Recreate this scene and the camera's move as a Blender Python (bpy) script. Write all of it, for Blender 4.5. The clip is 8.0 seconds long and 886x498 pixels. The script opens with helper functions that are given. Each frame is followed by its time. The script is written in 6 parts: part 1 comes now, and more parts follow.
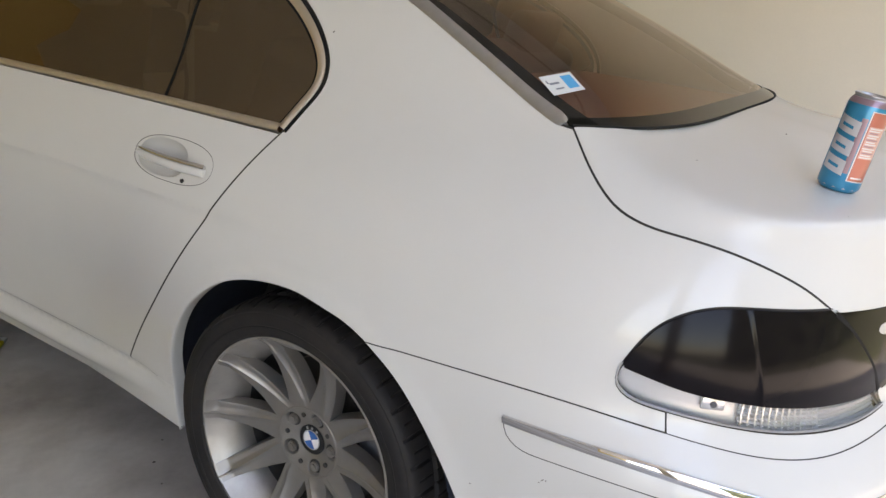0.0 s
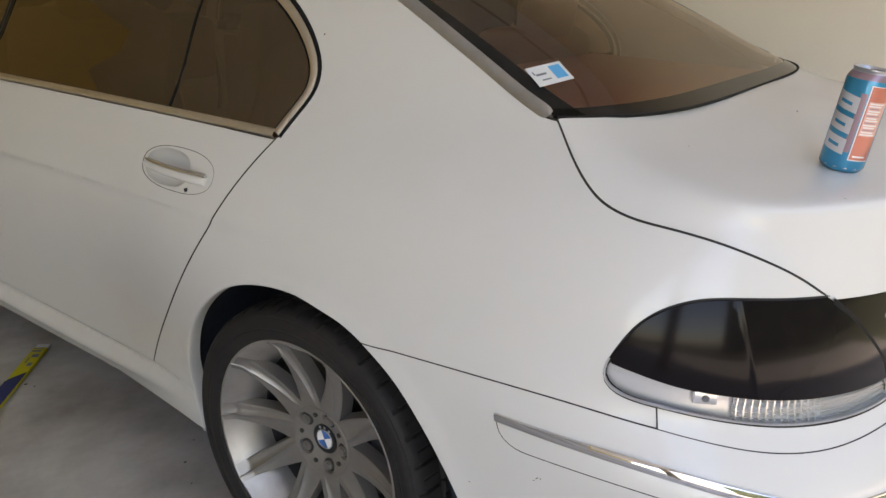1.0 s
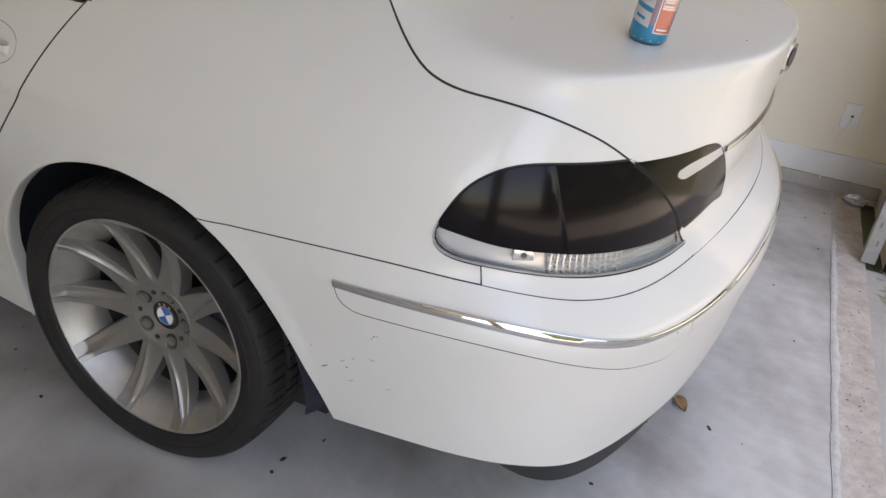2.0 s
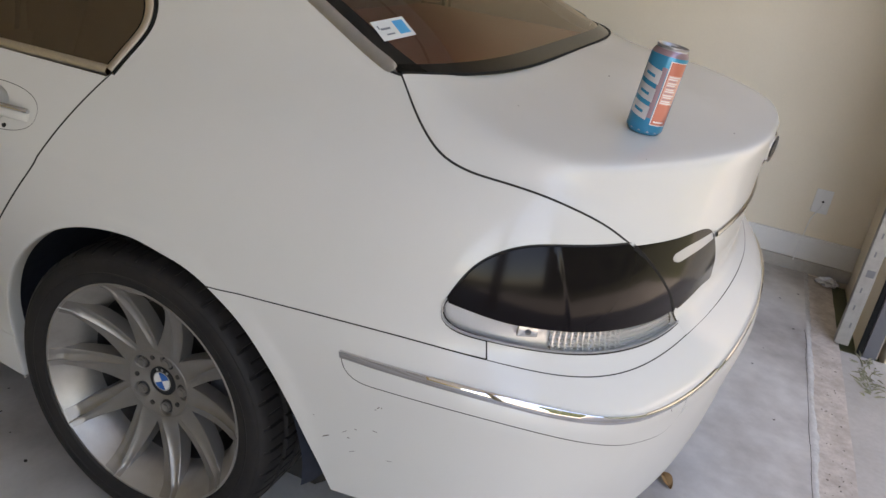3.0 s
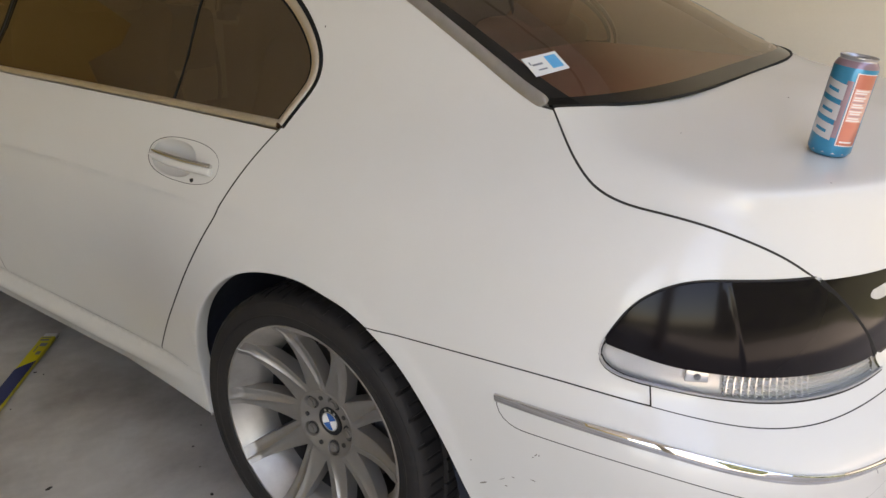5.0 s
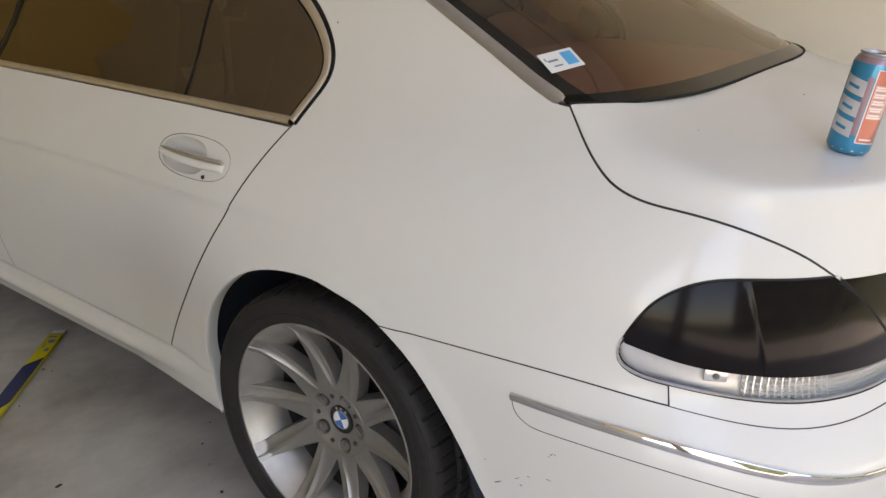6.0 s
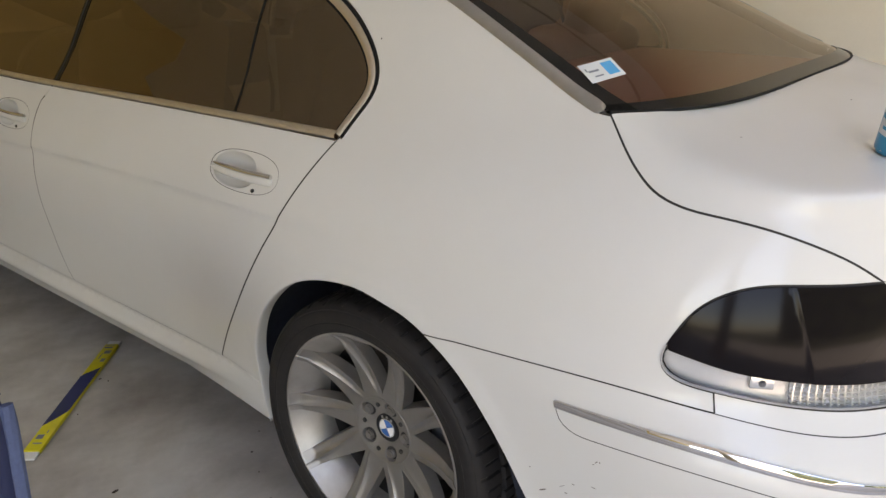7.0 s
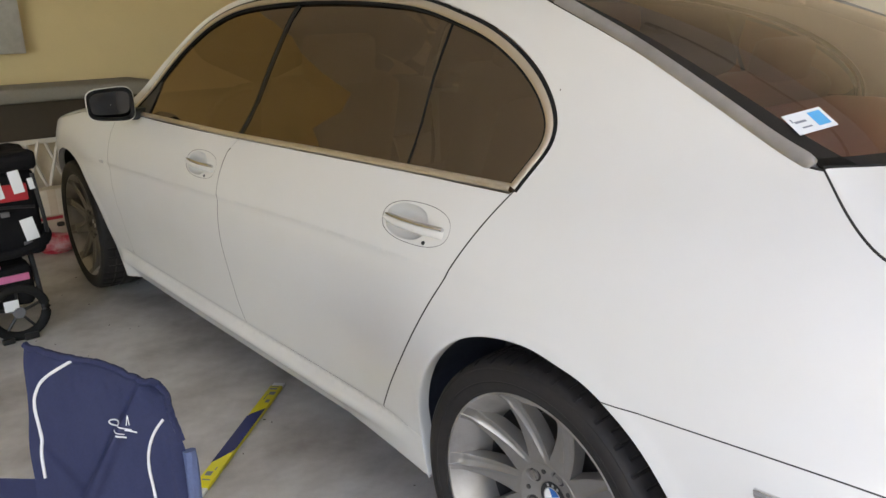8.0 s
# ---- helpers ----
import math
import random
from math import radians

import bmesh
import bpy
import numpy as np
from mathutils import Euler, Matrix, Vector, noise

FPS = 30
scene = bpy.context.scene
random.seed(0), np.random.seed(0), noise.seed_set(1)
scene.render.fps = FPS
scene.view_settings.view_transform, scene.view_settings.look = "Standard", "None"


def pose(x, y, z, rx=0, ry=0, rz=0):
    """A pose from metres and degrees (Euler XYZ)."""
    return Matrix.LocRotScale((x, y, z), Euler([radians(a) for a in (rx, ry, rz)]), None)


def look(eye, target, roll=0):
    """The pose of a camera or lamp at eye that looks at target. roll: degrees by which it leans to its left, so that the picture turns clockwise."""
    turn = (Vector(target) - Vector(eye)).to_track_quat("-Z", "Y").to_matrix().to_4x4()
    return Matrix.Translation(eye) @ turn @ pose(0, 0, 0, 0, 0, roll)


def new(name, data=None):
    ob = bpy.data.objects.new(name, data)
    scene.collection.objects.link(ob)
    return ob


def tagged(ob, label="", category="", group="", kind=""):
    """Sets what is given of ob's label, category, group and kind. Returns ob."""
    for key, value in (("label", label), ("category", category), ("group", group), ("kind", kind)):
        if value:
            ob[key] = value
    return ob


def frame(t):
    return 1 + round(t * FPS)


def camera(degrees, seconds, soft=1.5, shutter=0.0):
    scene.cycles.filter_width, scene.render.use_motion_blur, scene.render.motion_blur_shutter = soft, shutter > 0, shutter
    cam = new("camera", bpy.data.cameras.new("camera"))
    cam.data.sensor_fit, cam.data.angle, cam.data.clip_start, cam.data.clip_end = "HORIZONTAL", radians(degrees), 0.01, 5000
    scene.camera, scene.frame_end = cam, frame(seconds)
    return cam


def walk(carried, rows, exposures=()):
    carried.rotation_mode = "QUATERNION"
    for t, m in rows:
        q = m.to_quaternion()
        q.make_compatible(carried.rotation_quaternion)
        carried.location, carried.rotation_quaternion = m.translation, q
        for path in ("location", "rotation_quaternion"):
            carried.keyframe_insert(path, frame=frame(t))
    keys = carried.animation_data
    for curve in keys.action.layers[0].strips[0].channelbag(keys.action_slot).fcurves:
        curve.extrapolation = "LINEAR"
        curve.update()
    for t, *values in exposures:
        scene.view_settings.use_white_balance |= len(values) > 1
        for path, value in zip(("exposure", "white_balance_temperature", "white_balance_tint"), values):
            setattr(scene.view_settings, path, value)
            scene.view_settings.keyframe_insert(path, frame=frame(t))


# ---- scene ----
cam = camera(60.6, 8.0)
EXPOSURE = [(0, 3.21, 8130, 20), (0.5, 3.01, 8250, 20), (1.5, 3.01, 8320, 20), (3.0, 2.8, 8240, 20), (4.0, 2.86, 8340, 20), (4.5, 3.07, 8550, 21), (6.5, 3.11, 8650, 21), (7.5, 3.32, 8350, 20), (8, 3.66, 7900, 20)]
PATH = [
    (0, (0.929, -1.004, 1.303), (-0.029, 0.625, 0.649), 6.3),
    (0.2, (0.965, -0.987, 1.310), (0.064, 0.674, 0.652), 5.69),
    (0.5, (1.004, -0.96, 1.318), (0.092, 0.69, 0.653), 5.2),
    (0.8, (1.015, -0.936, 1.323), (-0.016, 0.639, 0.648), 3.49),
    (1, (1.017, -0.929, 1.328), (-0.056, 0.609, 0.632), 2.4),
    (1.5, (1.041, -0.93, 1.344), (0.13, 0.604, 0.44), 3.3),
    (1.7, (1.056, -0.941, 1.333), (0.291, 0.625, 0.352), 4.5),
    (2.8, (1.028, -0.99, 1.369), (0.45, 0.736, 0.539), 8.1),
    (3, (1.012, -1.011, 1.365), (0.388, 0.712, 0.564), 8.7),
    (3.5, (1.015, -0.995, 1.359), (0.276, 0.697, 0.592), 7.3),
    (4, (1.05, -0.981, 1.355), (0.167, 0.656, 0.621), 5.1),
    (4.5, (1.045, -0.97, 1.335), (-0.026, 0.563, 0.626), 3.1),
    (4.7, (1.046, -0.964, 1.337), (-0.031, 0.563, 0.624), 2.3),
    (5.8, (1.008, -0.96, 1.342), (-0.043, 0.569, 0.596), 1.7),
    (6, (1.016, -0.966, 1.338), (-0.053, 0.557, 0.603), 1.9),
    (6.5, (1.015, -0.976, 1.333), (-0.1, 0.522, 0.616), 1.7),
    (7, (1.029, -0.984, 1.34), (-0.138, 0.479, 0.635), 0.2),
    (7.2, (1.028, -0.977, 1.338), (-0.182, 0.455, 0.641), -1.25),
    (7.5, (1.017, -0.964, 1.334), (-0.318, 0.371, 0.673), -3.0),
    (7.7, (0.995, -0.967, 1.334), (-0.421, 0.302, 0.712), -2.95),
    (8, (0.945, -0.977, 1.335), (-0.524, 0.251, 0.757), -1.7),
]
walk(cam, [(t, look(eye, target, roll)) for t, eye, target, roll in PATH], EXPOSURE)

# ---- shape of the body and levels of light ----
SKY, SUN = 0.15, 2.2
MIRROR = (-2.29, -0.002, 1.047)
TURN_REAR, TURN_FRONT, CAP_TURN = 1.0, 20.0, 0.5
RIDGE = [(0.50, 0.27, 1.100), (0.575, 0.170, 1.055), (0.735, 0.155, 1.034), (0.872, 0.225, 1.030), (1.035, 0.495, 1.032), (1.092, 0.725, 1.037), (1.103, 0.95, 1.038)]
DECK = [(0.574, 0.55, 1.101), (0.62, 0.46, 1.080), (0.71, 0.42, 1.060), (0.79, 0.46, 1.045), (0.90, 0.63, 1.037), (0.955, 0.80, 1.037), (0.97, 0.95, 1.038)]
SPINE = [(0.578, 0.95, 1.100), (0.62, 0.95, 1.092), (0.69, 0.95, 1.081), (0.78, 0.95, 1.066), (0.85, 0.95, 1.056), (0.885, 0.95, 1.051), (0.90, 0.95, 1.048)]

# ---- light ----
world = bpy.data.worlds.new("world")
scene.world = world
world.use_nodes = True
sky = world.node_tree.nodes.new("ShaderNodeTexSky")
sky.sky_type, sky.sun_disc = "NISHITA", False
sky.sun_elevation, sky.sun_rotation = radians(71), radians(230)
back = world.node_tree.nodes["Background"]
back.inputs[1].default_value = SKY
world.node_tree.links.new(sky.outputs[0], back.inputs[0])
sun = new("sun", bpy.data.lights.new("sun", "SUN"))
sun.data.energy, sun.data.angle, sun.data.color = SUN, radians(3), (1, 0.95, 0.88)
sun.matrix_world = look((-2.4, -2, 9), (0, 0, 0))


# ---- materials ----
def material(name, color, rough=0.5, metal=0.0, coat=0.0, grain=0.0, scale=20.0, bump=0.0, stain=0.0, stain_scale=2.0, stain_color=None, emit=0.0, coat_rough=0.04):
    """A surface with fine grain, larger stains and relief."""
    m = bpy.data.materials.new(name)
    m.use_nodes = True
    nt = m.node_tree
    b = nt.nodes["Principled BSDF"]
    b.inputs["Base Color"].default_value = (*color, 1)
    b.inputs["Roughness"].default_value, b.inputs["Metallic"].default_value = rough, metal
    b.inputs["Coat Weight"].default_value, b.inputs["Coat Roughness"].default_value = coat, coat_rough
    if emit:
        b.inputs["Emission Color"].default_value = (*color, 1)
        b.inputs["Emission Strength"].default_value = emit
    if not (grain or bump or stain):
        return m
    co = nt.nodes.new("ShaderNodeTexCoord")
    fine, wide = nt.nodes.new("ShaderNodeTexNoise"), nt.nodes.new("ShaderNodeTexNoise")
    fine.inputs["Scale"].default_value, fine.inputs["Detail"].default_value = scale, 6
    wide.inputs["Scale"].default_value, wide.inputs["Detail"].default_value, wide.inputs["Roughness"].default_value = stain_scale, 7, 0.6
    for n in (fine, wide):
        nt.links.new(co.outputs["Object"], n.inputs["Vector"])
    a, c = nt.nodes.new("ShaderNodeMix"), nt.nodes.new("ShaderNodeMix")
    ramp = nt.nodes.new("ShaderNodeValToRGB")
    ramp.color_ramp.elements[0].position, ramp.color_ramp.elements[1].position = 0.42, 0.68
    dark = stain_color or tuple(v * 0.55 for v in color)
    a.data_type = c.data_type = "RGBA"
    a.inputs[6].default_value = (*(v * (1 - grain) for v in color), 1)
    a.inputs[7].default_value = (*(min(1, v * (1 + grain)) for v in color), 1)
    nt.links.new(fine.outputs[0], a.inputs[0])
    nt.links.new(wide.outputs[0], ramp.inputs[0])
    k = nt.nodes.new("ShaderNodeMath")
    k.operation, k.inputs[1].default_value = "MULTIPLY", stain
    nt.links.new(ramp.outputs[0], k.inputs[0])
    nt.links.new(k.outputs[0], c.inputs[0])
    nt.links.new(a.outputs[2], c.inputs[6])
    c.inputs[7].default_value = (*dark, 1)
    nt.links.new(c.outputs[2], b.inputs["Base Color"])
    if bump:
        bm_ = nt.nodes.new("ShaderNodeBump")
        bm_.inputs["Strength"].default_value, bm_.inputs["Distance"].default_value = 0.6, bump
        nt.links.new(fine.outputs[0], bm_.inputs["Height"])
        nt.links.new(bm_.outputs[0], b.inputs["Normal"])
    return m


def pane(name, tint, gloss=0.0, ior=1.5, sheen=(1, 1, 1)):
    """Thin tinted glass: clear with a tint, and a mirror by Fresnel."""
    m = bpy.data.materials.new(name)
    m.use_nodes = True
    nt = m.node_tree
    nt.nodes.clear()
    out, mix = nt.nodes.new("ShaderNodeOutputMaterial"), nt.nodes.new("ShaderNodeMixShader")
    clear, mirror, fr = nt.nodes.new("ShaderNodeBsdfTransparent"), nt.nodes.new("ShaderNodeBsdfGlossy"), nt.nodes.new("ShaderNodeFresnel")
    clear.inputs[0].default_value = (*tint, 1)
    mirror.inputs[0].default_value = (*sheen, 1)
    mirror.inputs["Roughness"].default_value, fr.inputs[0].default_value = gloss, ior
    nt.links.new(fr.outputs[0], mix.inputs[0])
    nt.links.new(clear.outputs[0], mix.inputs[1])
    nt.links.new(mirror.outputs[0], mix.inputs[2])
    nt.links.new(mix.outputs[0], out.inputs[0])
    return m


PAINT = material("white_paint", (0.66, 0.65, 0.62), 0.42, 0.0, 0.6, grain=0.012, scale=900, stain=0.09, stain_scale=3.0, stain_color=(0.52, 0.49, 0.43), coat_rough=0.07)
GAP = material("gap_black", (0.022, 0.020, 0.018), 0.8)
TINT = pane("tinted_glass", (0.125, 0.094, 0.074), 0.02, 2.5, (1, 0.80, 0.58))
SCREEN = pane("screen_glass", (0.62, 0.42, 0.35), 0.015, 1.85, (1, 0.93, 0.86))
CLEAR = pane("lens_glass", (0.95, 0.95, 0.95), 0.03, 1.28)
CHROME = material("bright_trim", (0.72, 0.71, 0.70), 0.035, 1.0)
SATIN = material("satin_trim", (0.75, 0.675, 0.575), 0.34, 0.95, grain=0.05, scale=60)
DULL = material("screen_trim", (0.50, 0.495, 0.49), 0.30, 0.85, grain=0.06, scale=40, stain=0.45, stain_scale=7, stain_color=(0.26, 0.255, 0.25))
RUBBER = material("rubber", (0.010, 0.010, 0.010), 0.8, grain=0.2, scale=120, bump=0.0005)
TYRE = material("tyre_rubber", (0.019, 0.0172, 0.0172), 0.62, grain=0.25, scale=70, bump=0.0005, stain=0.5, stain_scale=9, stain_color=(0.032, 0.028, 0.0255))
ALLOY = material("alloy", (0.31, 0.295, 0.28), 0.45, 0.8, 0.15, grain=0.05, scale=50, stain=0.35, stain_scale=14, stain_color=(0.27, 0.24, 0.21))
BARREL = material("alloy_barrel", (0.47, 0.45, 0.425), 0.42, 0.75, 0.1, grain=0.05, scale=40, stain=0.5, stain_scale=10, stain_color=(0.22, 0.19, 0.165))
# Inner barrel colour, darkened for the shade deep in the wheel.
DEEP_SHADE = material("deep_barrel_shade", (0.045, 0.040, 0.036), 0.7, 0.2, grain=0.3, scale=30)
# Wheel recesses: alloy darkened in colour for the shade they hold.
POCKET_SHADE = material("shaded_pocket", (0.050, 0.047, 0.045), 0.45, 0.2, grain=0.2, scale=60)
# Darker copies of alloy and barrel: front arch shade put into the colour.
ALLOY_SHADED = material("shaded_alloy", (0.16, 0.145, 0.13), 0.42, 0.7, 0.15, grain=0.08, scale=50, stain=0.4, stain_scale=14, stain_color=(0.10, 0.085, 0.07))
BARREL_SHADED = material("shaded_barrel", (0.30, 0.28, 0.255), 0.32, 0.85, 0.1, grain=0.08, scale=40, stain=0.5, stain_scale=10, stain_color=(0.12, 0.10, 0.085))
RUST = material("disc_iron", (0.055, 0.048, 0.043), 0.6, 0.3, grain=0.3, scale=40)
LINER = material("arch_liner", (0.026, 0.030, 0.042), 0.75, grain=0.3, scale=40, bump=0.001)
SMOKE = material("smoked_lens", (0.008, 0.0062, 0.007), 0.13, grain=0.1, scale=30)
SILVER = material("reflector", (0.76, 0.75, 0.74), 0.28, 0.5, grain=0.05, scale=60)
SMOKE.node_tree.nodes["Principled BSDF"].inputs["Specular IOR Level"].default_value = 0.13
EDGE = material("grey_edge", (0.42, 0.41, 0.40), 0.3, coat=0.3)
WHITE = material("white_plastic", (0.75, 0.75, 0.74), 0.4, grain=0.02, scale=30)
FRIT = material("black_glass_edge", (0.010, 0.010, 0.011), 0.12)
BLACK = material("black_plastic", (0.016, 0.016, 0.017), 0.45, grain=0.15, scale=50)
FROST = material("frosted_lens", (0.46, 0.45, 0.44), 0.25, coat=0.4, grain=0.03, scale=30)
BLUE = material("emblem_blue", (0.02, 0.12, 0.38), 0.25, coat=0.8)
LEATHER = material("interior_leather", (0.34, 0.20, 0.11), 0.55, grain=0.12, scale=40, bump=0.0006)
CARPET = material("interior_dark", (0.045, 0.032, 0.025), 0.85, grain=0.2, scale=80)
SHELF = material("parcel_shelf", (0.50, 0.25, 0.18), 0.8, grain=0.15, scale=60)
LINING = material("headlining", (0.42, 0.36, 0.28), 0.9, grain=0.06, scale=70)
FLOOR = material("concrete_floor", (0.565, 0.548, 0.520), 0.55, grain=0.15, scale=18, bump=0.0012, stain=0.85, stain_scale=2.2, stain_color=(0.265, 0.235, 0.21))
LAWN = material("far_ground", (0.105, 0.115, 0.055), 0.95, grain=0.3, scale=3, stain=0.6, stain_scale=0.2, stain_color=(0.06, 0.055, 0.05))
HEDGE = material("hedge_leaves", (0.086, 0.102, 0.045), 0.7, grain=0.5, scale=9, stain=0.6, stain_scale=4, stain_color=(0.03, 0.042, 0.016))
STRUT = material("pale_steel", (0.78, 0.76, 0.72), 0.5, grain=0.03, scale=30)
DOORP = material("door_panel", (0.77, 0.765, 0.76), 0.55, grain=0.03, scale=30)
PATIO = material("driveway_concrete", (0.42, 0.395, 0.36), 0.85, grain=0.12, scale=60, bump=0.002, stain=0.4, stain_scale=3, stain_color=(0.22, 0.21, 0.19))
DIRT = material("dirty_strip", (0.50, 0.445, 0.39), 0.9, grain=0.30, scale=60, bump=0.004, stain=0.6, stain_scale=14, stain_color=(0.30, 0.25, 0.21))
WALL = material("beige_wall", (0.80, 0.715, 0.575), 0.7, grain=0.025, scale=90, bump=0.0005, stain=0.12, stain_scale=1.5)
# Yellower and darker than the beige wall.
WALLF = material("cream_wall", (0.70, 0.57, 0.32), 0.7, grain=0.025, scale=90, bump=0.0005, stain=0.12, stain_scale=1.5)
CEIL = material("ceiling_white", (0.86, 0.86, 0.855), 0.8, grain=0.02, scale=60)
TRIM = material("white_board", (0.74, 0.73, 0.71), 0.45, grain=0.03, scale=20, stain=0.2, stain_scale=5)
RIBBED = material("reflector_rib", (0.80, 0.795, 0.79), 0.18, 0.6)
ZINC = material("dull_zinc", (0.33, 0.315, 0.295), 0.5, 0.5, grain=0.15, scale=35, stain=0.4, stain_scale=12)
STEEL = material("galvanised", (0.50, 0.51, 0.50), 0.42, 0.6, grain=0.12, scale=35, stain=0.3, stain_scale=12)
GREY = material("grey_frame", (0.13, 0.13, 0.14), 0.5, grain=0.1, scale=30)
NAVY = material("navy_canvas", (0.0110, 0.0175, 0.064), 0.8, grain=0.22, scale=260, bump=0.0007, stain=0.25, stain_scale=7, stain_color=(0.023, 0.032, 0.085))
FADED = material("faded_canvas", (0.075, 0.105, 0.21), 0.8, grain=0.2, scale=200, bump=0.0006)
PIPING = material("pale_piping", (0.68, 0.70, 0.73), 0.6)
YELLOW = material("yellow_print", (0.74, 0.66, 0.02), 0.4, coat=0.4, grain=0.05, scale=30)
NAVYP = material("navy_print", (0.012, 0.022, 0.11), 0.45, coat=0.1)
TIMBER = material("pale_timber", (0.58, 0.48, 0.34), 0.6, grain=0.1, scale=20, stain=0.3, stain_scale=6)
CREAM = material("cream_plastic", (0.55, 0.50, 0.42), 0.5, grain=0.05, scale=30)
CARD_PALE = material("pale_card", (0.66, 0.57, 0.44), 0.8, grain=0.1, scale=30, stain=0.3, stain_scale=9)
UMBER = material("umber_board", (0.040, 0.029, 0.018), 0.75, grain=0.2, scale=30)
CARD = material("cardboard", (0.56, 0.44, 0.32), 0.85, grain=0.1, scale=40)
RED = material("red_fabric", (0.45, 0.02, 0.03), 0.6, grain=0.1, scale=60)
PINK = material("pink_fabric", (0.62, 0.16, 0.32), 0.7, grain=0.1, scale=60)
DARKF = material("black_fabric", (0.010, 0.0095, 0.011), 0.85, grain=0.25, scale=120, bump=0.0006)
GREYF = material("grey_fabric", (0.22, 0.205, 0.175), 0.85, grain=0.1, scale=90)
TURQ = material("can_turquoise", (0.010, 0.24, 0.42), 0.30, 0.35, 0.4)
ORANGE = material("can_orange", (0.41, 0.12, 0.085), 0.3, 0.3, 0.4)
CANWHITE = material("can_white", (0.58, 0.58, 0.60), 0.3, 0.3, 0.3)
PINKISH = material("can_salmon", (0.52, 0.30, 0.27), 0.32, 0.2, 0.3)
PLUM = material("can_plum", (0.30, 0.20, 0.235), 0.28, 0.4, 0.4)
ALU = material("can_aluminium", (0.42, 0.42, 0.43), 0.34, 0.9)
PAPER = material("sticker_white", (0.78, 0.80, 0.82), 0.5)
CYAN = material("sticker_blue", (0.05, 0.42, 0.80), 0.5)
INK = material("sticker_ink", (0.20, 0.22, 0.27), 0.6)
LEAF = material("dry_leaf", (0.30, 0.17, 0.07), 0.8, grain=0.2, scale=80)
GRASS = material("dry_grass", (0.31, 0.30, 0.20), 0.8, grain=0.3, scale=80)
SCUFF = material("scuff_grey", (0.17, 0.15, 0.13), 0.8, grain=0.3, scale=200)
SPECK = material("specks", (0.05, 0.042, 0.035), 0.9)
for m_, v_ in ((FRIT, 0.15), (TYRE, 0.22), (RUBBER, 0.25), (LINER, 0.2), (DARKF, 0.12), (BLACK, 0.35), (PAINT, 0.25)):
    m_.node_tree.nodes["Principled BSDF"].inputs["Specular IOR Level"].default_value = v_



# ---- builders
def spline(xs, ys):
    """Natural cubic through the points."""
    x, y = np.array(xs, float), np.array(ys, float)
    n = len(x); h = np.diff(x)
    A = np.eye(n); b = np.zeros((n,) + y.shape[1:])
    for i in range(1, n - 1):
        A[i, i - 1:i + 2] = h[i - 1], 2 * (h[i - 1] + h[i]), h[i]
        b[i] = 6 * ((y[i + 1] - y[i]) / h[i] - (y[i] - y[i - 1]) / h[i - 1])
    m = np.linalg.solve(A, b)

    def at(q):
        q = np.clip(np.asarray(q, float), x[0], x[-1])
        i = np.clip(np.searchsorted(x, q) - 1, 0, n - 2)
        t, u, g = x[i + 1] - q, q - x[i], h[i]
        if y.ndim > 1:
            t, u, g = t[..., None], u[..., None], g[..., None]
        return (m[i] * t ** 3 + m[i + 1] * u ** 3) / (6 * g) + (y[i] / g - m[i] * g / 6) * t + (y[i + 1] / g - m[i + 1] * g / 6) * u
    return at


MID = 0.95
PLAN = [(-4.02, 0.95), (-3.99, 0.62), (-3.88, 0.28), (-3.62, 0.09), (-3.2, 0.03), (-2.4, 0.016), (-1.5, 0.01), (-0.6, 0.006), (0, 0), (0.4, 0.004),
        (0.62, 0.026), (0.80, 0.09), (0.935, 0.24), (1.02, 0.45), (1.068, 0.70), (1.085, 0.95), (1.068, 1.20), (1.02, 1.45)]
step = np.hypot(*np.diff(np.array(PLAN), axis=0).T)
run = np.concatenate(([0], np.cumsum(step)))
run -= run[8]
plan = spline(run, PLAN)
S0, S1 = run[0], run[15]
LEVELS = (0.15, 0.30, 0.45, 0.56, 0.63, 0.67, 0.71, 0.78, 0.87, 0.94, 1.00, 1.08, 1.18, 1.30, 1.40, 1.47)
DOOR = (0.090, 0.064, 0.036, 0.017, 0.006, 0.003, 0.002, 0.004, 0.026, 0.055, 0.092, 0.150, 0.205, 0.275, 0.345, 0.420)
QUARTER = (0.070, 0.035, 0.012, 0.003, 0.001, 0.0, 0.0, 0.007, 0.030, 0.070, 0.120, 0.195, 0.247, 0.304, 0.362, 0.430)
CORNER = (0.000, -0.018, -0.048, -0.070, -0.072, -0.040, -0.004, 0.006, 0.018, 0.036, 0.070, 0.130, 0.19, 0.25, 0.3, 0.35)
REAR = (0.000, -0.052, -0.075, -0.093, -0.085, -0.055, -0.008, 0.006, 0.004, 0.000, 0.000, 0.02, 0.06, 0.1, 0.15, 0.2)
STATIONS = ((-0.75, DOOR), (0.30, QUARTER), (1.02, CORNER), (1.6, REAR))
profiles = [spline(LEVELS, p) for _, p in STATIONS]


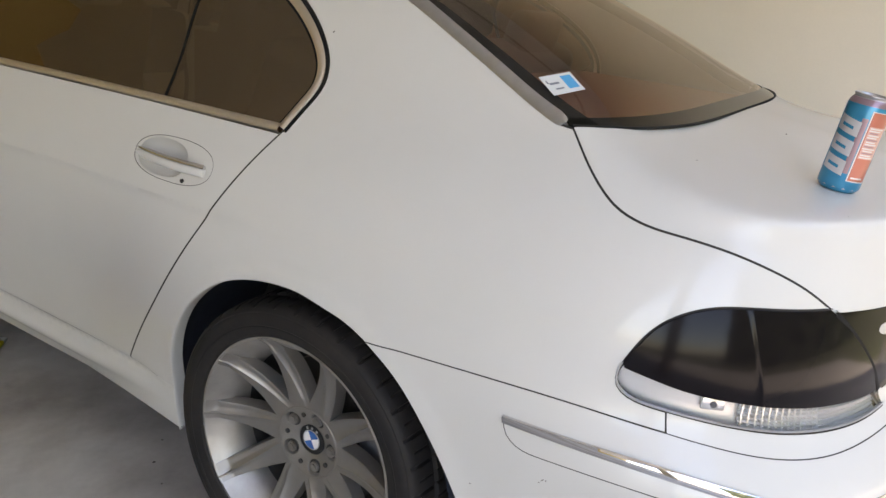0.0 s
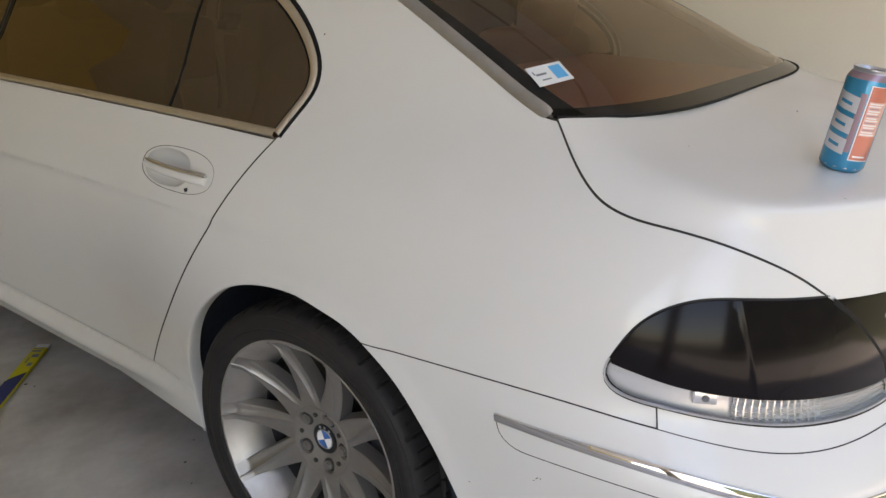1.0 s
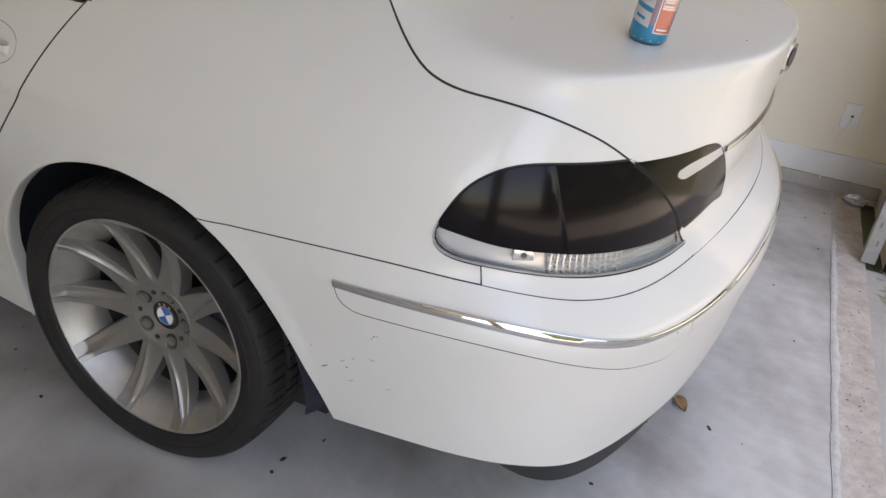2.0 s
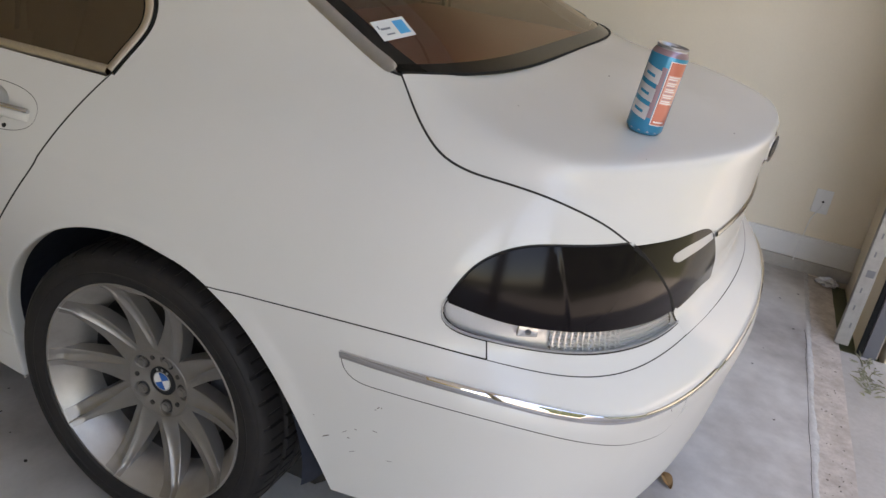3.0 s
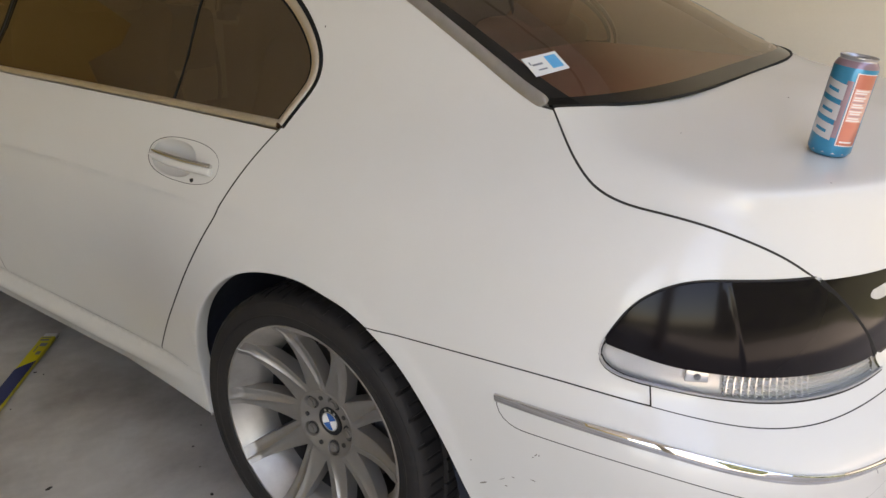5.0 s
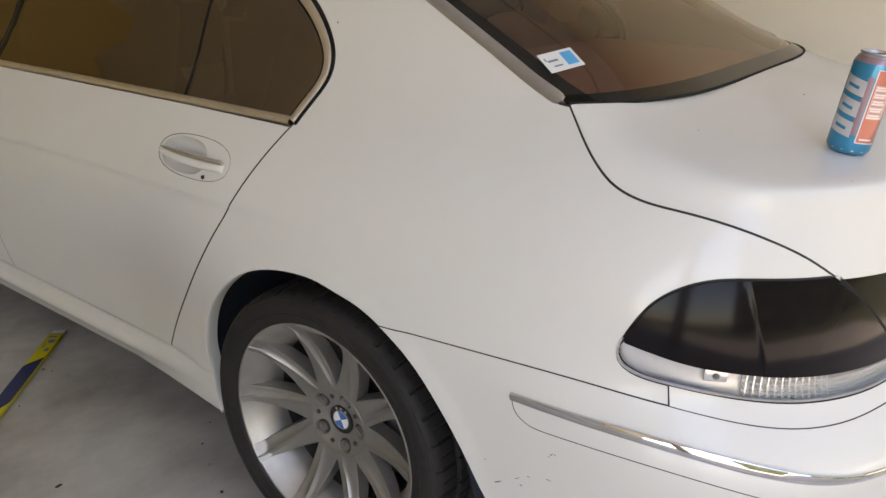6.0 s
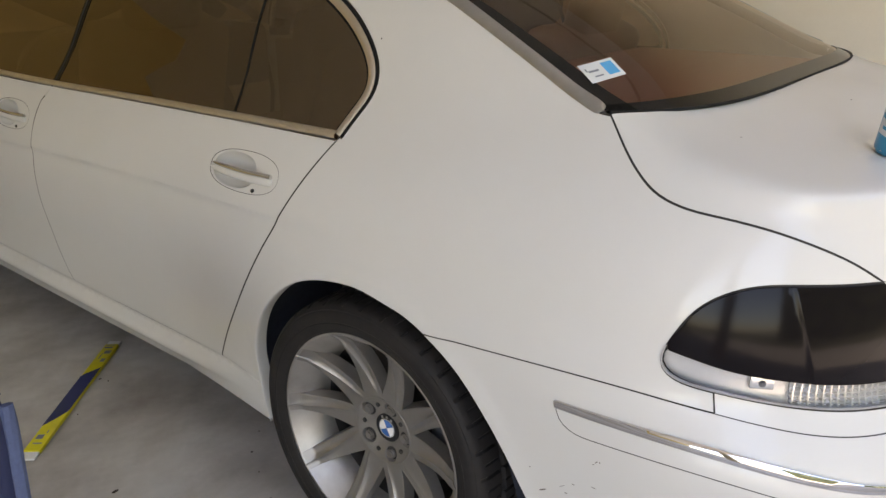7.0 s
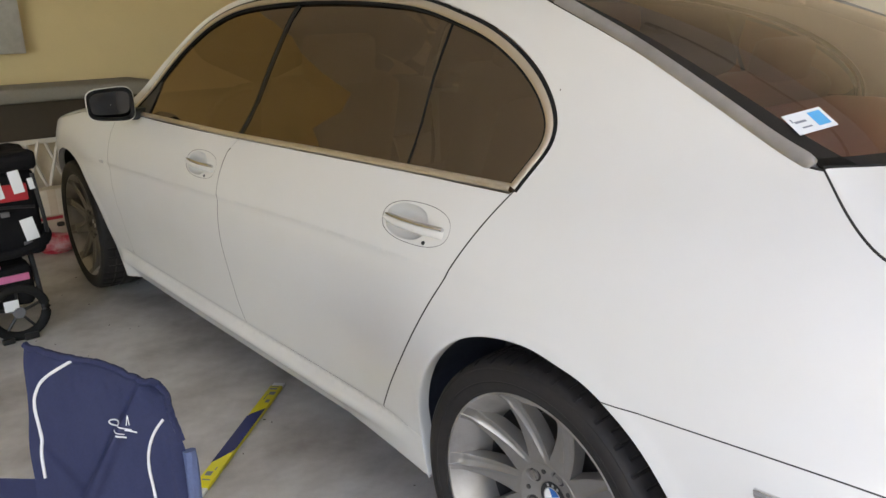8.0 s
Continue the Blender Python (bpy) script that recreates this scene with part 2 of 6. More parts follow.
def inset(s, z):
    ks = [k for k, _ in STATIONS]
    d = profiles[0](z)
    for i in range(1, len(ks)):
        w = np.clip((s - ks[i - 1]) / (ks[i] - ks[i - 1]), 0, 1)
        w = w * w * (3 - 2 * w)
        d = d + w * (profiles[i](z) - profiles[i - 1](z))
    # the flared edges of the wheel arches
    for c, r0 in ((0.02, 0.445), (-3.205, 0.475)):
        q = np.clip((r0 - np.hypot(s - c, z - 0.325)) / 0.035, 0, 1)
        d = d - 0.0045 * q * q * (3 - 2 * q) * np.clip((z - 0.34) / 0.08, 0, 1)
    # the pressed line under the door handles
    v = np.interp(s, (-2.8, -1.43, -0.77, -0.2), (0.770, 0.805, 0.820, 0.820)) - z
    v = 0.5 * (v + np.sqrt(v * v + 0.0016 ** 2))
    d = d + 0.015 * np.exp(-((z - 0.330) / 0.016) ** 2) * np.clip((-0.43 - s) / 0.12, 0, 1) * np.clip((s + 2.72) / 0.1, 0, 1)
    # the sill's ledge: a face that looks up, a fold, a face that tucks under
    k = np.clip((-0.42 - s) / 0.42, 0, 1) * np.clip((s + 2.76) / 0.06, 0, 1)
    d = d + k * (-0.012 * np.exp(-((z - 0.282) / 0.026) ** 2) + 0.42 * np.maximum(0, 0.276 - z))
    return d + 0.70 * v * np.exp(-v / 0.024) * np.clip((0.0 - s) / 0.35, 0, 1) * np.clip((s + 3.1) / 0.2, 0, 1)


def shell(s, z):
    """The body's skin at s metres along its plan outline (0 at the rear axle, growing rearwards) and the height z."""
    s, z = np.broadcast_arrays(np.asarray(s, float), np.asarray(z, float))
    p, e = plan(s), 0.004
    t = plan(s + e) - plan(s - e)
    t /= np.linalg.norm(t, axis=-1, keepdims=True)
    d = inset(s, z)
    return np.stack([p[..., 0] - t[..., 1] * d, p[..., 1] + t[..., 0] * d, z], -1)



def part(name, bm, mat, parent=None, label="", smooth=40):
    me = bpy.data.meshes.new(name)
    bm.to_mesh(me)
    bm.free()
    for m in mat if isinstance(mat, (list, tuple)) else (mat,):
        me.materials.append(m)
    if smooth:
        me.shade_smooth()
        me.set_sharp_from_angle(angle=radians(smooth))
    ob = new(name, me)
    if parent:
        ob.parent = parent
    if label:
        ob["label"] = label
    return ob


def thing(name, label, category, group="", at=(0, 0, 0)):
    e = new(name)
    e.empty_display_size = 0.1
    e.location = at
    return tagged(e, label, category, group)


def box_bm(size, at=(0, 0, 0), bevel=0.0, seg=2, bm=None, turn=None):
    bm = bm or bmesh.new()
    m = Matrix.Translation(at) @ (turn or Matrix.Identity(4)) @ Matrix.Diagonal((*size, 1))
    got = bmesh.ops.create_cube(bm, size=1, matrix=m)["verts"]
    if bevel:
        edges = {e for v in got for e in v.link_edges}
        bmesh.ops.bevel(bm, geom=list(edges), offset=bevel, segments=seg, affect="EDGES", profile=0.6)
    return bm


def soft_bm(size, at, bevel, rough=0.012, seed=0):
    """A padded block with slack, wrinkled cloth over it."""
    bm = box_bm(size, at, bevel, 3)
    bmesh.ops.triangulate(bm, faces=bm.faces)
    for _ in range(4):
        bmesh.ops.subdivide_edges(bm, edges=[e for e in bm.edges if e.calc_length() > 0.022], cuts=1)
        bmesh.ops.triangulate(bm, faces=bm.faces)
    bm.normal_update()
    move = [v.normal * (rough * noise.noise(v.co * 9 + Vector((seed, 0, 0))) + rough * 0.5 * noise.noise(v.co * 26)) for v in bm.verts]
    for v, m in zip(bm.verts, move):
        v.co += m
    return bm


def cyl_bm(r, depth, at=(0, 0, 0), seg=24, r2=None, turn=None, bm=None, bevel=0.0):
    bm = bm or bmesh.new()
    m = Matrix.Translation(at) @ (turn or Matrix.Identity(4))
    got = bmesh.ops.create_cone(bm, cap_ends=True, segments=seg, radius1=r, radius2=r if r2 is None else r2, depth=depth, matrix=m)["verts"]
    if bevel:
        edges = {e for v in got for e in v.link_edges if len(e.link_faces) == 2 and any(len(f.verts) > 4 for f in e.link_faces)}
        bmesh.ops.bevel(bm, geom=list(edges), offset=bevel, segments=2, affect="EDGES")
    return bm


def grid_bm(P, bm=None, close_u=False, close_v=False, flip=False):
    """Quads over an array of points P[i][j]."""
    bm = bm or bmesh.new()
    n, m = P.shape[:2]
    V = [[bm.verts.new(P[i, j]) for j in range(m)] for i in range(n)]
    for i in range(n if close_u else n - 1):
        for j in range(m if close_v else m - 1):
            q = [V[i][j], V[(i + 1) % n][j], V[(i + 1) % n][(j + 1) % m], V[i][(j + 1) % m]]
            try:
                bm.faces.new(q[::-1] if flip else q)
            except ValueError:
                pass
    return bm


def tube_bm(points, r, seg=10, bm=None, close=False):
    """A round bar along points."""
    P = [Vector(p) for p in points]
    n, rows, up = len(P), [], Vector((0, 0, 1))
    for i, p in enumerate(P):
        t = (P[(i + 1) % n if close else min(i + 1, n - 1)] - P[i - 1 if close else max(i - 1, 0)]).normalized()
        a = t.cross(up)
        a = (a if a.length > 0.05 else t.cross(Vector((1, 0, 0)))).normalized()
        b = a.cross(t)
        rows.append([p + (a * math.cos(q) + b * math.sin(q)) * r for q in np.linspace(0, 2 * math.pi, seg, endpoint=False)])
    bm = bm or bmesh.new()
    k = len(bm.verts)
    grid_bm(np.array(rows), bm, close_u=close, close_v=True)
    if not close:
        bm.verts.ensure_lookup_table()
        bm.faces.new([bm.verts[k + j] for j in range(seg)][::-1])
        bm.faces.new([bm.verts[k + (n - 1) * seg + j] for j in range(seg)])
    return bm


def smooth_path(points, step=0.012):
    """Points along a smooth curve through the given ones."""
    p = np.array(points, float)
    if len(p) == 2:
        n = max(2, int(np.linalg.norm(p[1] - p[0]) / step) + 1)
        return p[0] + (p[1] - p[0]) * np.linspace(0, 1, n)[:, None]
    u = np.concatenate(([0], np.cumsum(np.linalg.norm(np.diff(p, axis=0), axis=1))))
    return spline(u, p)(np.linspace(0, u[-1], max(3, int(u[-1] / step) + 1)))


def outline(*segments, step=0.012):
    """A closed outline from smooth pieces that meet at corners."""
    pts = []
    for seg in segments:
        q = smooth_path(seg, step) if not isinstance(seg, np.ndarray) else seg
        pts.extend(q if not pts or np.linalg.norm(q[0] - pts[-1]) > 1e-4 else q[1:])
    if np.linalg.norm(pts[0] - pts[-1]) < 1e-4:
        pts.pop()
    return np.array(pts)


def area(loop):
    x, y = loop.T
    return 0.5 * np.sum(x * np.roll(y, -1) - np.roll(x, -1) * y)


def outward(loop):
    """For a loop that runs anticlockwise, the way out of it at each point."""
    a, b = loop - np.roll(loop, 1, 0), np.roll(loop, -1, 0) - loop
    a /= np.maximum(np.linalg.norm(a, axis=1, keepdims=True), 1e-9)
    b /= np.maximum(np.linalg.norm(b, axis=1, keepdims=True), 1e-9)
    n = np.stack([a[:, 1] + b[:, 1], -a[:, 0] - b[:, 0]], 1)
    n /= np.maximum(np.linalg.norm(n, axis=1, keepdims=True), 1e-9)
    cut = np.clip(np.sum(n * np.stack([a[:, 1], -a[:, 0]], 1), 1), 0.5, 1)
    return n / cut[:, None]


def inside(pts, loop):
    x, y = pts[:, 0:1], pts[:, 1:2]
    ax, ay = loop.T
    bx, by = np.roll(loop, -1, 0).T
    hit = ((ay > y) != (by > y)) & (x < (bx - ax) * (y - ay) / np.where(by == ay, 1e-12, by - ay) + ax)
    return hit.sum(1) % 2 == 1


def normals(skin, s, z):
    e = 0.0015
    n = np.cross(skin(s + e, z) - skin(s - e, z), skin(s, z + e) - skin(s, z - e))
    return n / np.maximum(np.linalg.norm(n, axis=-1, keepdims=True), 1e-12)


def panel(name, loop, mat, parent, holes=(), gap=0.002, step=0.03, more=(), depth=0.0, lip=0.005, skin=None, sides="L", label="", both=False):
    """A sheet cut from the skin along an outline, with its edges turned in. sides: L, R or LR; both: the two halves in one mesh."""
    skin = skin or shell
    loop = loop if area(loop) > 0 else loop[::-1]
    loops = [loop - outward(loop) * gap]
    for h in holes:
        h = h if area(h) > 0 else h[::-1]
        loops.append((h + outward(h) * gap)[::-1])
    lo, hi = loops[0].min(0), loops[0].max(0)
    g = np.stack(np.meshgrid(np.arange(lo[0], hi[0], step), np.arange(lo[1], hi[1], step)), -1).reshape(-1, 2)
    if len(more):
        g = np.concatenate([g, more])
    keep = inside(g, loops[0])
    edge = np.concatenate(loops)
    for h in loops[1:]:
        keep &= ~inside(g, h)
    g = g[keep]
    if len(g):
        g = g[np.array([np.min(np.sum((edge - q) ** 2, 1)) for q in g]) > (0.3 * step) ** 2]
    pts, edges, k = np.concatenate([edge, g]), [], 0
    for l in loops:
        edges += [(k + i, k + (i + 1) % len(l)) for i in range(len(l))]
        k += len(l)
    from mathutils.geometry import delaunay_2d_cdt
    v2, _, faces, origin, _, _ = delaunay_2d_cdt([Vector(p) for p in pts], edges, [], 0, 1e-6)
    v2 = np.array([tuple(v) for v in v2])
    faces = np.array([f for f in faces if len(f) == 3])
    mid = v2[faces].mean(1)
    keep = inside(mid, loops[0])
    for h in loops[1:]:
        keep &= ~inside(mid, h)
    faces = faces[keep]
    a, b, c = v2[faces[:, 0]], v2[faces[:, 1]], v2[faces[:, 2]]
    turn = ((b - a)[:, 0] * (c - a)[:, 1] - (b - a)[:, 1] * (c - a)[:, 0]) < 0
    faces[turn] = faces[turn][:, ::-1]
    N = normals(skin, v2[:, 0], v2[:, 1])
    P = skin(v2[:, 0], v2[:, 1]) - N * depth
    index = {o: i for i, os in enumerate(origin) for o in os}
    P, N, F = list(P), list(N), [tuple(f) for f in faces]
    if lip:
        k = 0
        for l in loops:
            out = outward(l)
            ids = [index.get(k + i) for i in range(len(l))]
            k += len(l)
            rings = []
            for i, q in enumerate(l):
                if ids[i] is None:
                    rings.append(None)
                    continue
                e = 0.002
                o = skin(*(q + out[i] * e)) - skin(*(q - out[i] * e))
                n, p = N[ids[i]], P[ids[i]]
                o = o - n * (o @ n)
                o /= max(np.linalg.norm(o), 1e-9)
                m = (n + o) / np.linalg.norm(n + o)
                P += [p + o * 0.001 - n * 0.0013, p + o * 0.0011 - n * lip]
                N += [m, o]
                rings.append((len(P) - 2, len(P) - 1))
            for i in range(len(l)):
                j = (i + 1) % len(l)
                if rings[i] and rings[j]:
                    F += [(ids[i], rings[i][0], rings[j][0], ids[j]), (rings[i][0], rings[i][1], rings[j][1], rings[j][0])]
    P, N = np.array(P), np.array(N)

    def flip(Q):
        return Q * (1, -1, 1)

    made = []
    for side in (("L",) if both else sides):
        Q, M, G = P, N, F
        if side == "R":
            Q, M, G = flip(P) + (0, 2 * MID, 0), flip(N), [f[::-1] for f in F]
        if both:
            Q, M, G = np.concatenate([P, flip(P) + (0, 2 * MID, 0)]), np.concatenate([N, flip(N)]), F + [tuple(i + len(P) for i in f[::-1]) for f in F]
        me = bpy.data.meshes.new(name)
        me.from_pydata(Q.tolist(), [], [tuple(int(i) for i in f) for f in G])
        me.materials.append(mat)
        me.shade_smooth()
        me.normals_split_custom_set_from_vertices(M.tolist())
        ob = new(name, me)
        ob.parent = parent
        if label:
            ob["label"] = label
        made.append(ob)
    return made[0]


def strip(name, curve, profile, mat, parent, skin=None, sides="LR", label="", both=False, step=0.012, taper=False):
    """A moulding along a curve on the skin; profile: pairs of way across and height over the skin."""
    skin = skin or shell
    q = smooth_path(curve, step) if not isinstance(curve, np.ndarray) else curve
    t = np.gradient(q, axis=0)
    t /= np.linalg.norm(t, axis=1, keepdims=True)
    a = np.stack([-t[:, 1], t[:, 0]], 1)
    rows = []
    for i, (w, h) in enumerate(profile):
        k = np.ones(len(q))
        if taper:
            k = np.sqrt(np.clip(1 - (1 - np.clip(np.arange(len(q))[::-1] / 3.5, 0, 1)) ** 2, 0.0004, 1))
        p = q + a * w * k[:, None]
        rows.append(skin(p[:, 0], p[:, 1]) + normals(skin, p[:, 0], p[:, 1]) * h)
    P = np.array(rows)
    R = P * (1, -1, 1) + (0, 2 * MID, 0)
    made = []
    for side in (("B",) if both else sides):
        bm = bmesh.new()
        if side in "LB":
            grid_bm(P, bm, flip=False)
        if side in "RB":
            grid_bm(R, bm, flip=True)
        made.append(part(name, bm, mat, parent, label, smooth=50))
    return made[0]


def ribbon(w, h=0.0, base=-0.004):
    """A low rounded moulding, w wide and h high."""
    return [(-w / 2, base), (-w / 2, h * 0.3), (-w * 0.36, h * 0.85), (0, h), (w * 0.36, h * 0.85), (w / 2, h * 0.3), (w / 2, base)]


FLAT = [(-0.0095, -0.004), (-0.0095, 0.0008), (-0.0086, 0.0020), (-0.002, 0.0046), (0.0042, 0.0060), (0.0056, 0.0048), (0.0060, -0.004)]


def seam(curve, parent, w=0.0021, sides="LR", both=False):
    """A shut line's shade: a black bottom and a black strip near the surface."""
    strip("gap_seal", curve, [(-0.016, -0.020), (0, -0.0185), (0.016, -0.020)], GAP, parent, sides=sides, both=both)
    strip("gap_shade", curve, [(-w - 0.001, -0.0022), (-w, -0.0004), (0, -0.0002), (w, -0.0004), (w + 0.001, -0.0022)], GAP, parent, sides=sides, both=both)

# ---- the garage ----
def slab(name, lo, hi, mat, label, category="", kind="structure", bevel=0.0):
    lo, hi = Vector(lo), Vector(hi)
    ob = part(name, box_bm(hi - lo, (lo + hi) / 2, bevel), mat, smooth=0)
    return tagged(ob, label, category, kind=kind)


# LEFT_Y and HIGH lie unseen, stretched so more sky lights the car.
WALL_Y, FRONT_X, LEFT_Y, HIGH = 2.92, -5.0, -10.0, 3.10
ground = bmesh.new()
bmesh.ops.create_grid(ground, x_segments=2, y_segments=2, size=400, matrix=Matrix.Translation((0, 0, -0.035)))
tagged(part("ground", ground, LAWN, smooth=0), "dull grass and asphalt ground outside", "ground", kind="structure")
slab("floor", (FRONT_X - 0.2, LEFT_Y - 0.2, -0.2), (1.50, WALL_Y + 0.2, 0), FLOOR, "smooth grey stained concrete garage floor", "floor")
slab("wall_north", (FRONT_X - 0.2, WALL_Y, -0.1), (1.76, WALL_Y + 0.2, HIGH + 0.2), WALL, "beige painted plaster garage wall", "wall")
slab("wall_west", (FRONT_X - 0.2, LEFT_Y, -0.1), (FRONT_X, WALL_Y, HIGH + 0.2), WALLF, "yellow-cream end wall of the garage", "wall")
# Unseen south wall, its cream chosen to warm light on the car's side.
slab("wall_south", (FRONT_X - 0.2, LEFT_Y - 0.2, -0.1), (1.76, LEFT_Y, HIGH + 0.2), WALLF, "unseen cream garage wall tinted to warm the car's side", "wall")
# Unseen hedge, added tall to keep low sky off the car's rear.
hedge = np.array([[(8.6 + 0.35 * noise.noise((y * 1.3, z * 1.6, 0)) + 0.16 * noise.noise((y * 5, z * 5, 3)) + 0.5 * (z / 9.0) ** 3, y, z * (1 + 0.10 * noise.noise((y * 0.7, 7, 0)))) for z in np.linspace(-0.1, 9.0, 90)] for y in np.linspace(-7.0, 14, 210)])
tagged(part("hedge", grid_bm(hedge), HEDGE, smooth=20), "unseen green hedge added across the drive to block low sky", "hedge", kind="structure")
over = thing("overhead_door", "open pale sectional garage door stored under the ceiling", "garage door", at=(0, 0, 2.90))
for i in range(4):
    part("door_panel", box_bm((0.53, 4.4, 0.04), (1.18 - i * 0.56, -0.05, 0), 0.008), DOORP, over)
for i in range(5):
    part("strut", box_bm((0.075, 4.4, 0.02), (1.46 - i * 0.56, -0.05, -0.03), 0.006), STRUT, over, "pale steel stiffener")
for y in (2.17, -2.28):
    part("track_rail", box_bm((2.6, 0.04, 0.05), (0.35, y, 0.0)), STEEL, over, smooth=0)
    for x in (1.2, -0.6):
        part("hanger", box_bm((0.03, 0.03, 0.16), (x, y, 0.10)), STEEL, over, smooth=0)
slab("ceiling", (FRONT_X - 0.2, LEFT_Y - 0.2, HIGH), (1.80, WALL_Y + 0.2, HIGH + 0.2), CEIL, "plain off-white garage ceiling", "ceiling")
slab("wall_east", (1.70, 2.20, -0.1), (1.78, WALL_Y, HIGH), WALL, "short beige wall beside the garage opening", "wall")
# Unseen wall added to dim the bumper corner and its chrome.
slab("wall_middle", (1.70, -2.95, -0.1), (1.78, -2.32, 2.85), WALL, "unseen beige wall added between two garage openings", "wall")
slab("lintel", (1.66, LEFT_Y, 2.85), (1.78, 2.20, HIGH), WALL, "beige lintel over the garage opening", "lintel")
slab("kerb", (FRONT_X, WALL_Y - 0.03, 0), (1.70, WALL_Y, 0.062), PATIO, "low concrete upstand along the wall foot", "kerb", bevel=0.004)
base = box_bm((6.7, 0.018, 0.118), (-1.65, WALL_Y - 0.009, 0.121), 0.004)
box_bm((6.7, 0.024, 0.02), (-1.65, WALL_Y - 0.0125, 0.172), 0.004, bm=base)
tagged(part("baseboard", base, TRIM), "white painted timber skirting board", "baseboard", kind="structure")
slab("pier", (1.79, 2.13, -0.1), (2.7, 3.1, 3.3), WALL, "smooth beige rendered pier outside the opening", "pier", bevel=0.006)

# the sill of the opening: a dirty concrete channel with a pale worn edge
rng = random.Random(4)
lip = []
for y in np.linspace(LEFT_Y, 2.9, 600):
    w = 0.005 * noise.noise((0.0, y * 4, 0)) + 0.004 * noise.noise((0.0, y * 24, 5)) + 0.003 * noise.noise((0.0, y * 70, 9))
    lip.append([(1.497, y, -0.05), (1.4975, y, 0.0004), (1.502 + w * 0.3, y, 0.0012), (1.509 + w * 0.7, y, 0.0005), (1.518 + w * 1.6, y, -0.006), (1.527 + w, y, -0.06)])
tagged(part("threshold_edge", grid_bm(np.array(lip), flip=True), material("pale_mortar", (0.52, 0.505, 0.48), 0.9, grain=0.2, scale=90, bump=0.0012, stain=0.5, stain_scale=22), smooth=60),
       "pale worn mortar edge of the garage slab", "threshold", kind="structure")
rows = []
for y in np.linspace(LEFT_Y, 2.9, 260):
    rows.append([(x, y, -0.0075 + 0.004 * noise.noise((x * 14, y * 7, 1)) + 0.003 * noise.noise((x * 50, y * 40, 3))) for x in np.linspace(1.512, 1.625, 14)])
tagged(part("threshold_strip", grid_bm(np.array(rows), flip=True), DIRT, smooth=60), "brown dirty concrete strip under the garage door", "threshold", kind="structure")
slab("driveway", (1.620, LEFT_Y - 1, -0.2), (5.2, 2.13, -0.012), PATIO, "pale bleached concrete driveway", "driveway")
crack = bmesh.new()
tube_bm([(1.492 + 0.006 * noise.noise((y * 6, 2, 0)) + 0.0025 * noise.noise((y * 40, 5, 0)), y, 0.0005) for y in np.linspace(0.1, 2.2, 160)], 0.0008, 5, crack)
tagged(part("floor_crack", crack, SPECK), "thin dark crack along the slab edge", "crack", kind="structure")

# door track and its steel post
track = thing("door_track", "dull grey galvanised slotted vertical garage door track", "door track", at=(1.63, 2.17, 0))
bm = box_bm((0.05, 0.003, 2.1), (0, 0, 1.05))
box_bm((0.003, 0.04, 2.1), (-0.025, 0.02, 1.05), bm=bm)
box_bm((0.003, 0.03, 2.1), (0.025, 0.015, 1.05), bm=bm)
part("rail", bm, ZINC, track, smooth=0)
for i in range(26):
    z = 0.09 + i * 0.078
    part("slot", box_bm((0.006, 0.002, 0.022), (-0.006 if i % 3 else 0.006, -0.0022, z)), GREY, track, smooth=0)
for z in (0.32, 0.78, 1.3):
    part("label_plate", box_bm((0.03, 0.002, 0.03), (0.004, -0.0025, z)), GREY, track, smooth=0)
    part("bracket", box_bm((0.05, 0.05, 0.04), (0.045, 0.03, z + 0.1), 0.003), STEEL, track)
post = thing("door_post", "dark grey steel post of the garage door", "post", at=(1.735, 2.165, 0))
part("post_body", box_bm((0.05, 0.06, 2.3), (0, 0, 1.12), 0.003), GREY, post)
part("rubber_seal", box_bm((0.02, 0.02, 2.3), (-0.036, -0.01, 1.12), 0.004), RUBBER, post)

# wall outlet
out_ = thing("wall_outlet", "white cable outlet plate low on the beige wall", "outlet", at=(1.468, WALL_Y, 0.365))
part("plate", box_bm((0.075, 0.008, 0.118), (0, -0.004, 0), 0.003), WHITE, out_)
part("socket", cyl_bm(0.006, 0.004, (0.004, -0.009, 0.0), 14, turn=pose(0, 0, 0, 90)), BLACK, out_)
wire = [(1.472, WALL_Y - 0.012, 0.362), (1.466, WALL_Y - 0.03, 0.335), (1.452, WALL_Y - 0.022, 0.30), (1.44, WALL_Y - 0.026, 0.25), (1.436, WALL_Y - 0.034, 0.19), (1.43, WALL_Y - 0.036, 0.12), (1.428, WALL_Y - 0.045, 0.06)]
tagged(part("cable", tube_bm(smooth_path(wire, 0.01), 0.0022, 6), WHITE), "thin white cable hanging from the outlet", "cable")

# ---- the car ----
car = thing("car", "white four-door luxury saloon car parked in the garage", "car")

ARCH = [(-0.405, 0.20), (-0.392, 0.353), (-0.358, 0.482), (-0.306, 0.572), (-0.246, 0.636), (-0.172, 0.688), (-0.103, 0.714), (-0.031, 0.727), (0.04, 0.728), (0.092, 0.719), (0.145, 0.708), (0.201, 0.684)]
ARCH_LOW = [(0.201, 0.684), (0.265, 0.641), (0.327, 0.577), (0.365, 0.528), (0.416, 0.444), (0.453, 0.368), (0.480, 0.310)]
DOOR_REAR = [(-0.123, 0.998), (-0.151, 0.950), (-0.195, 0.876), (-0.246, 0.794), (-0.313, 0.697), (-0.396, 0.583), (-0.496, 0.449), (-0.569, 0.341)]
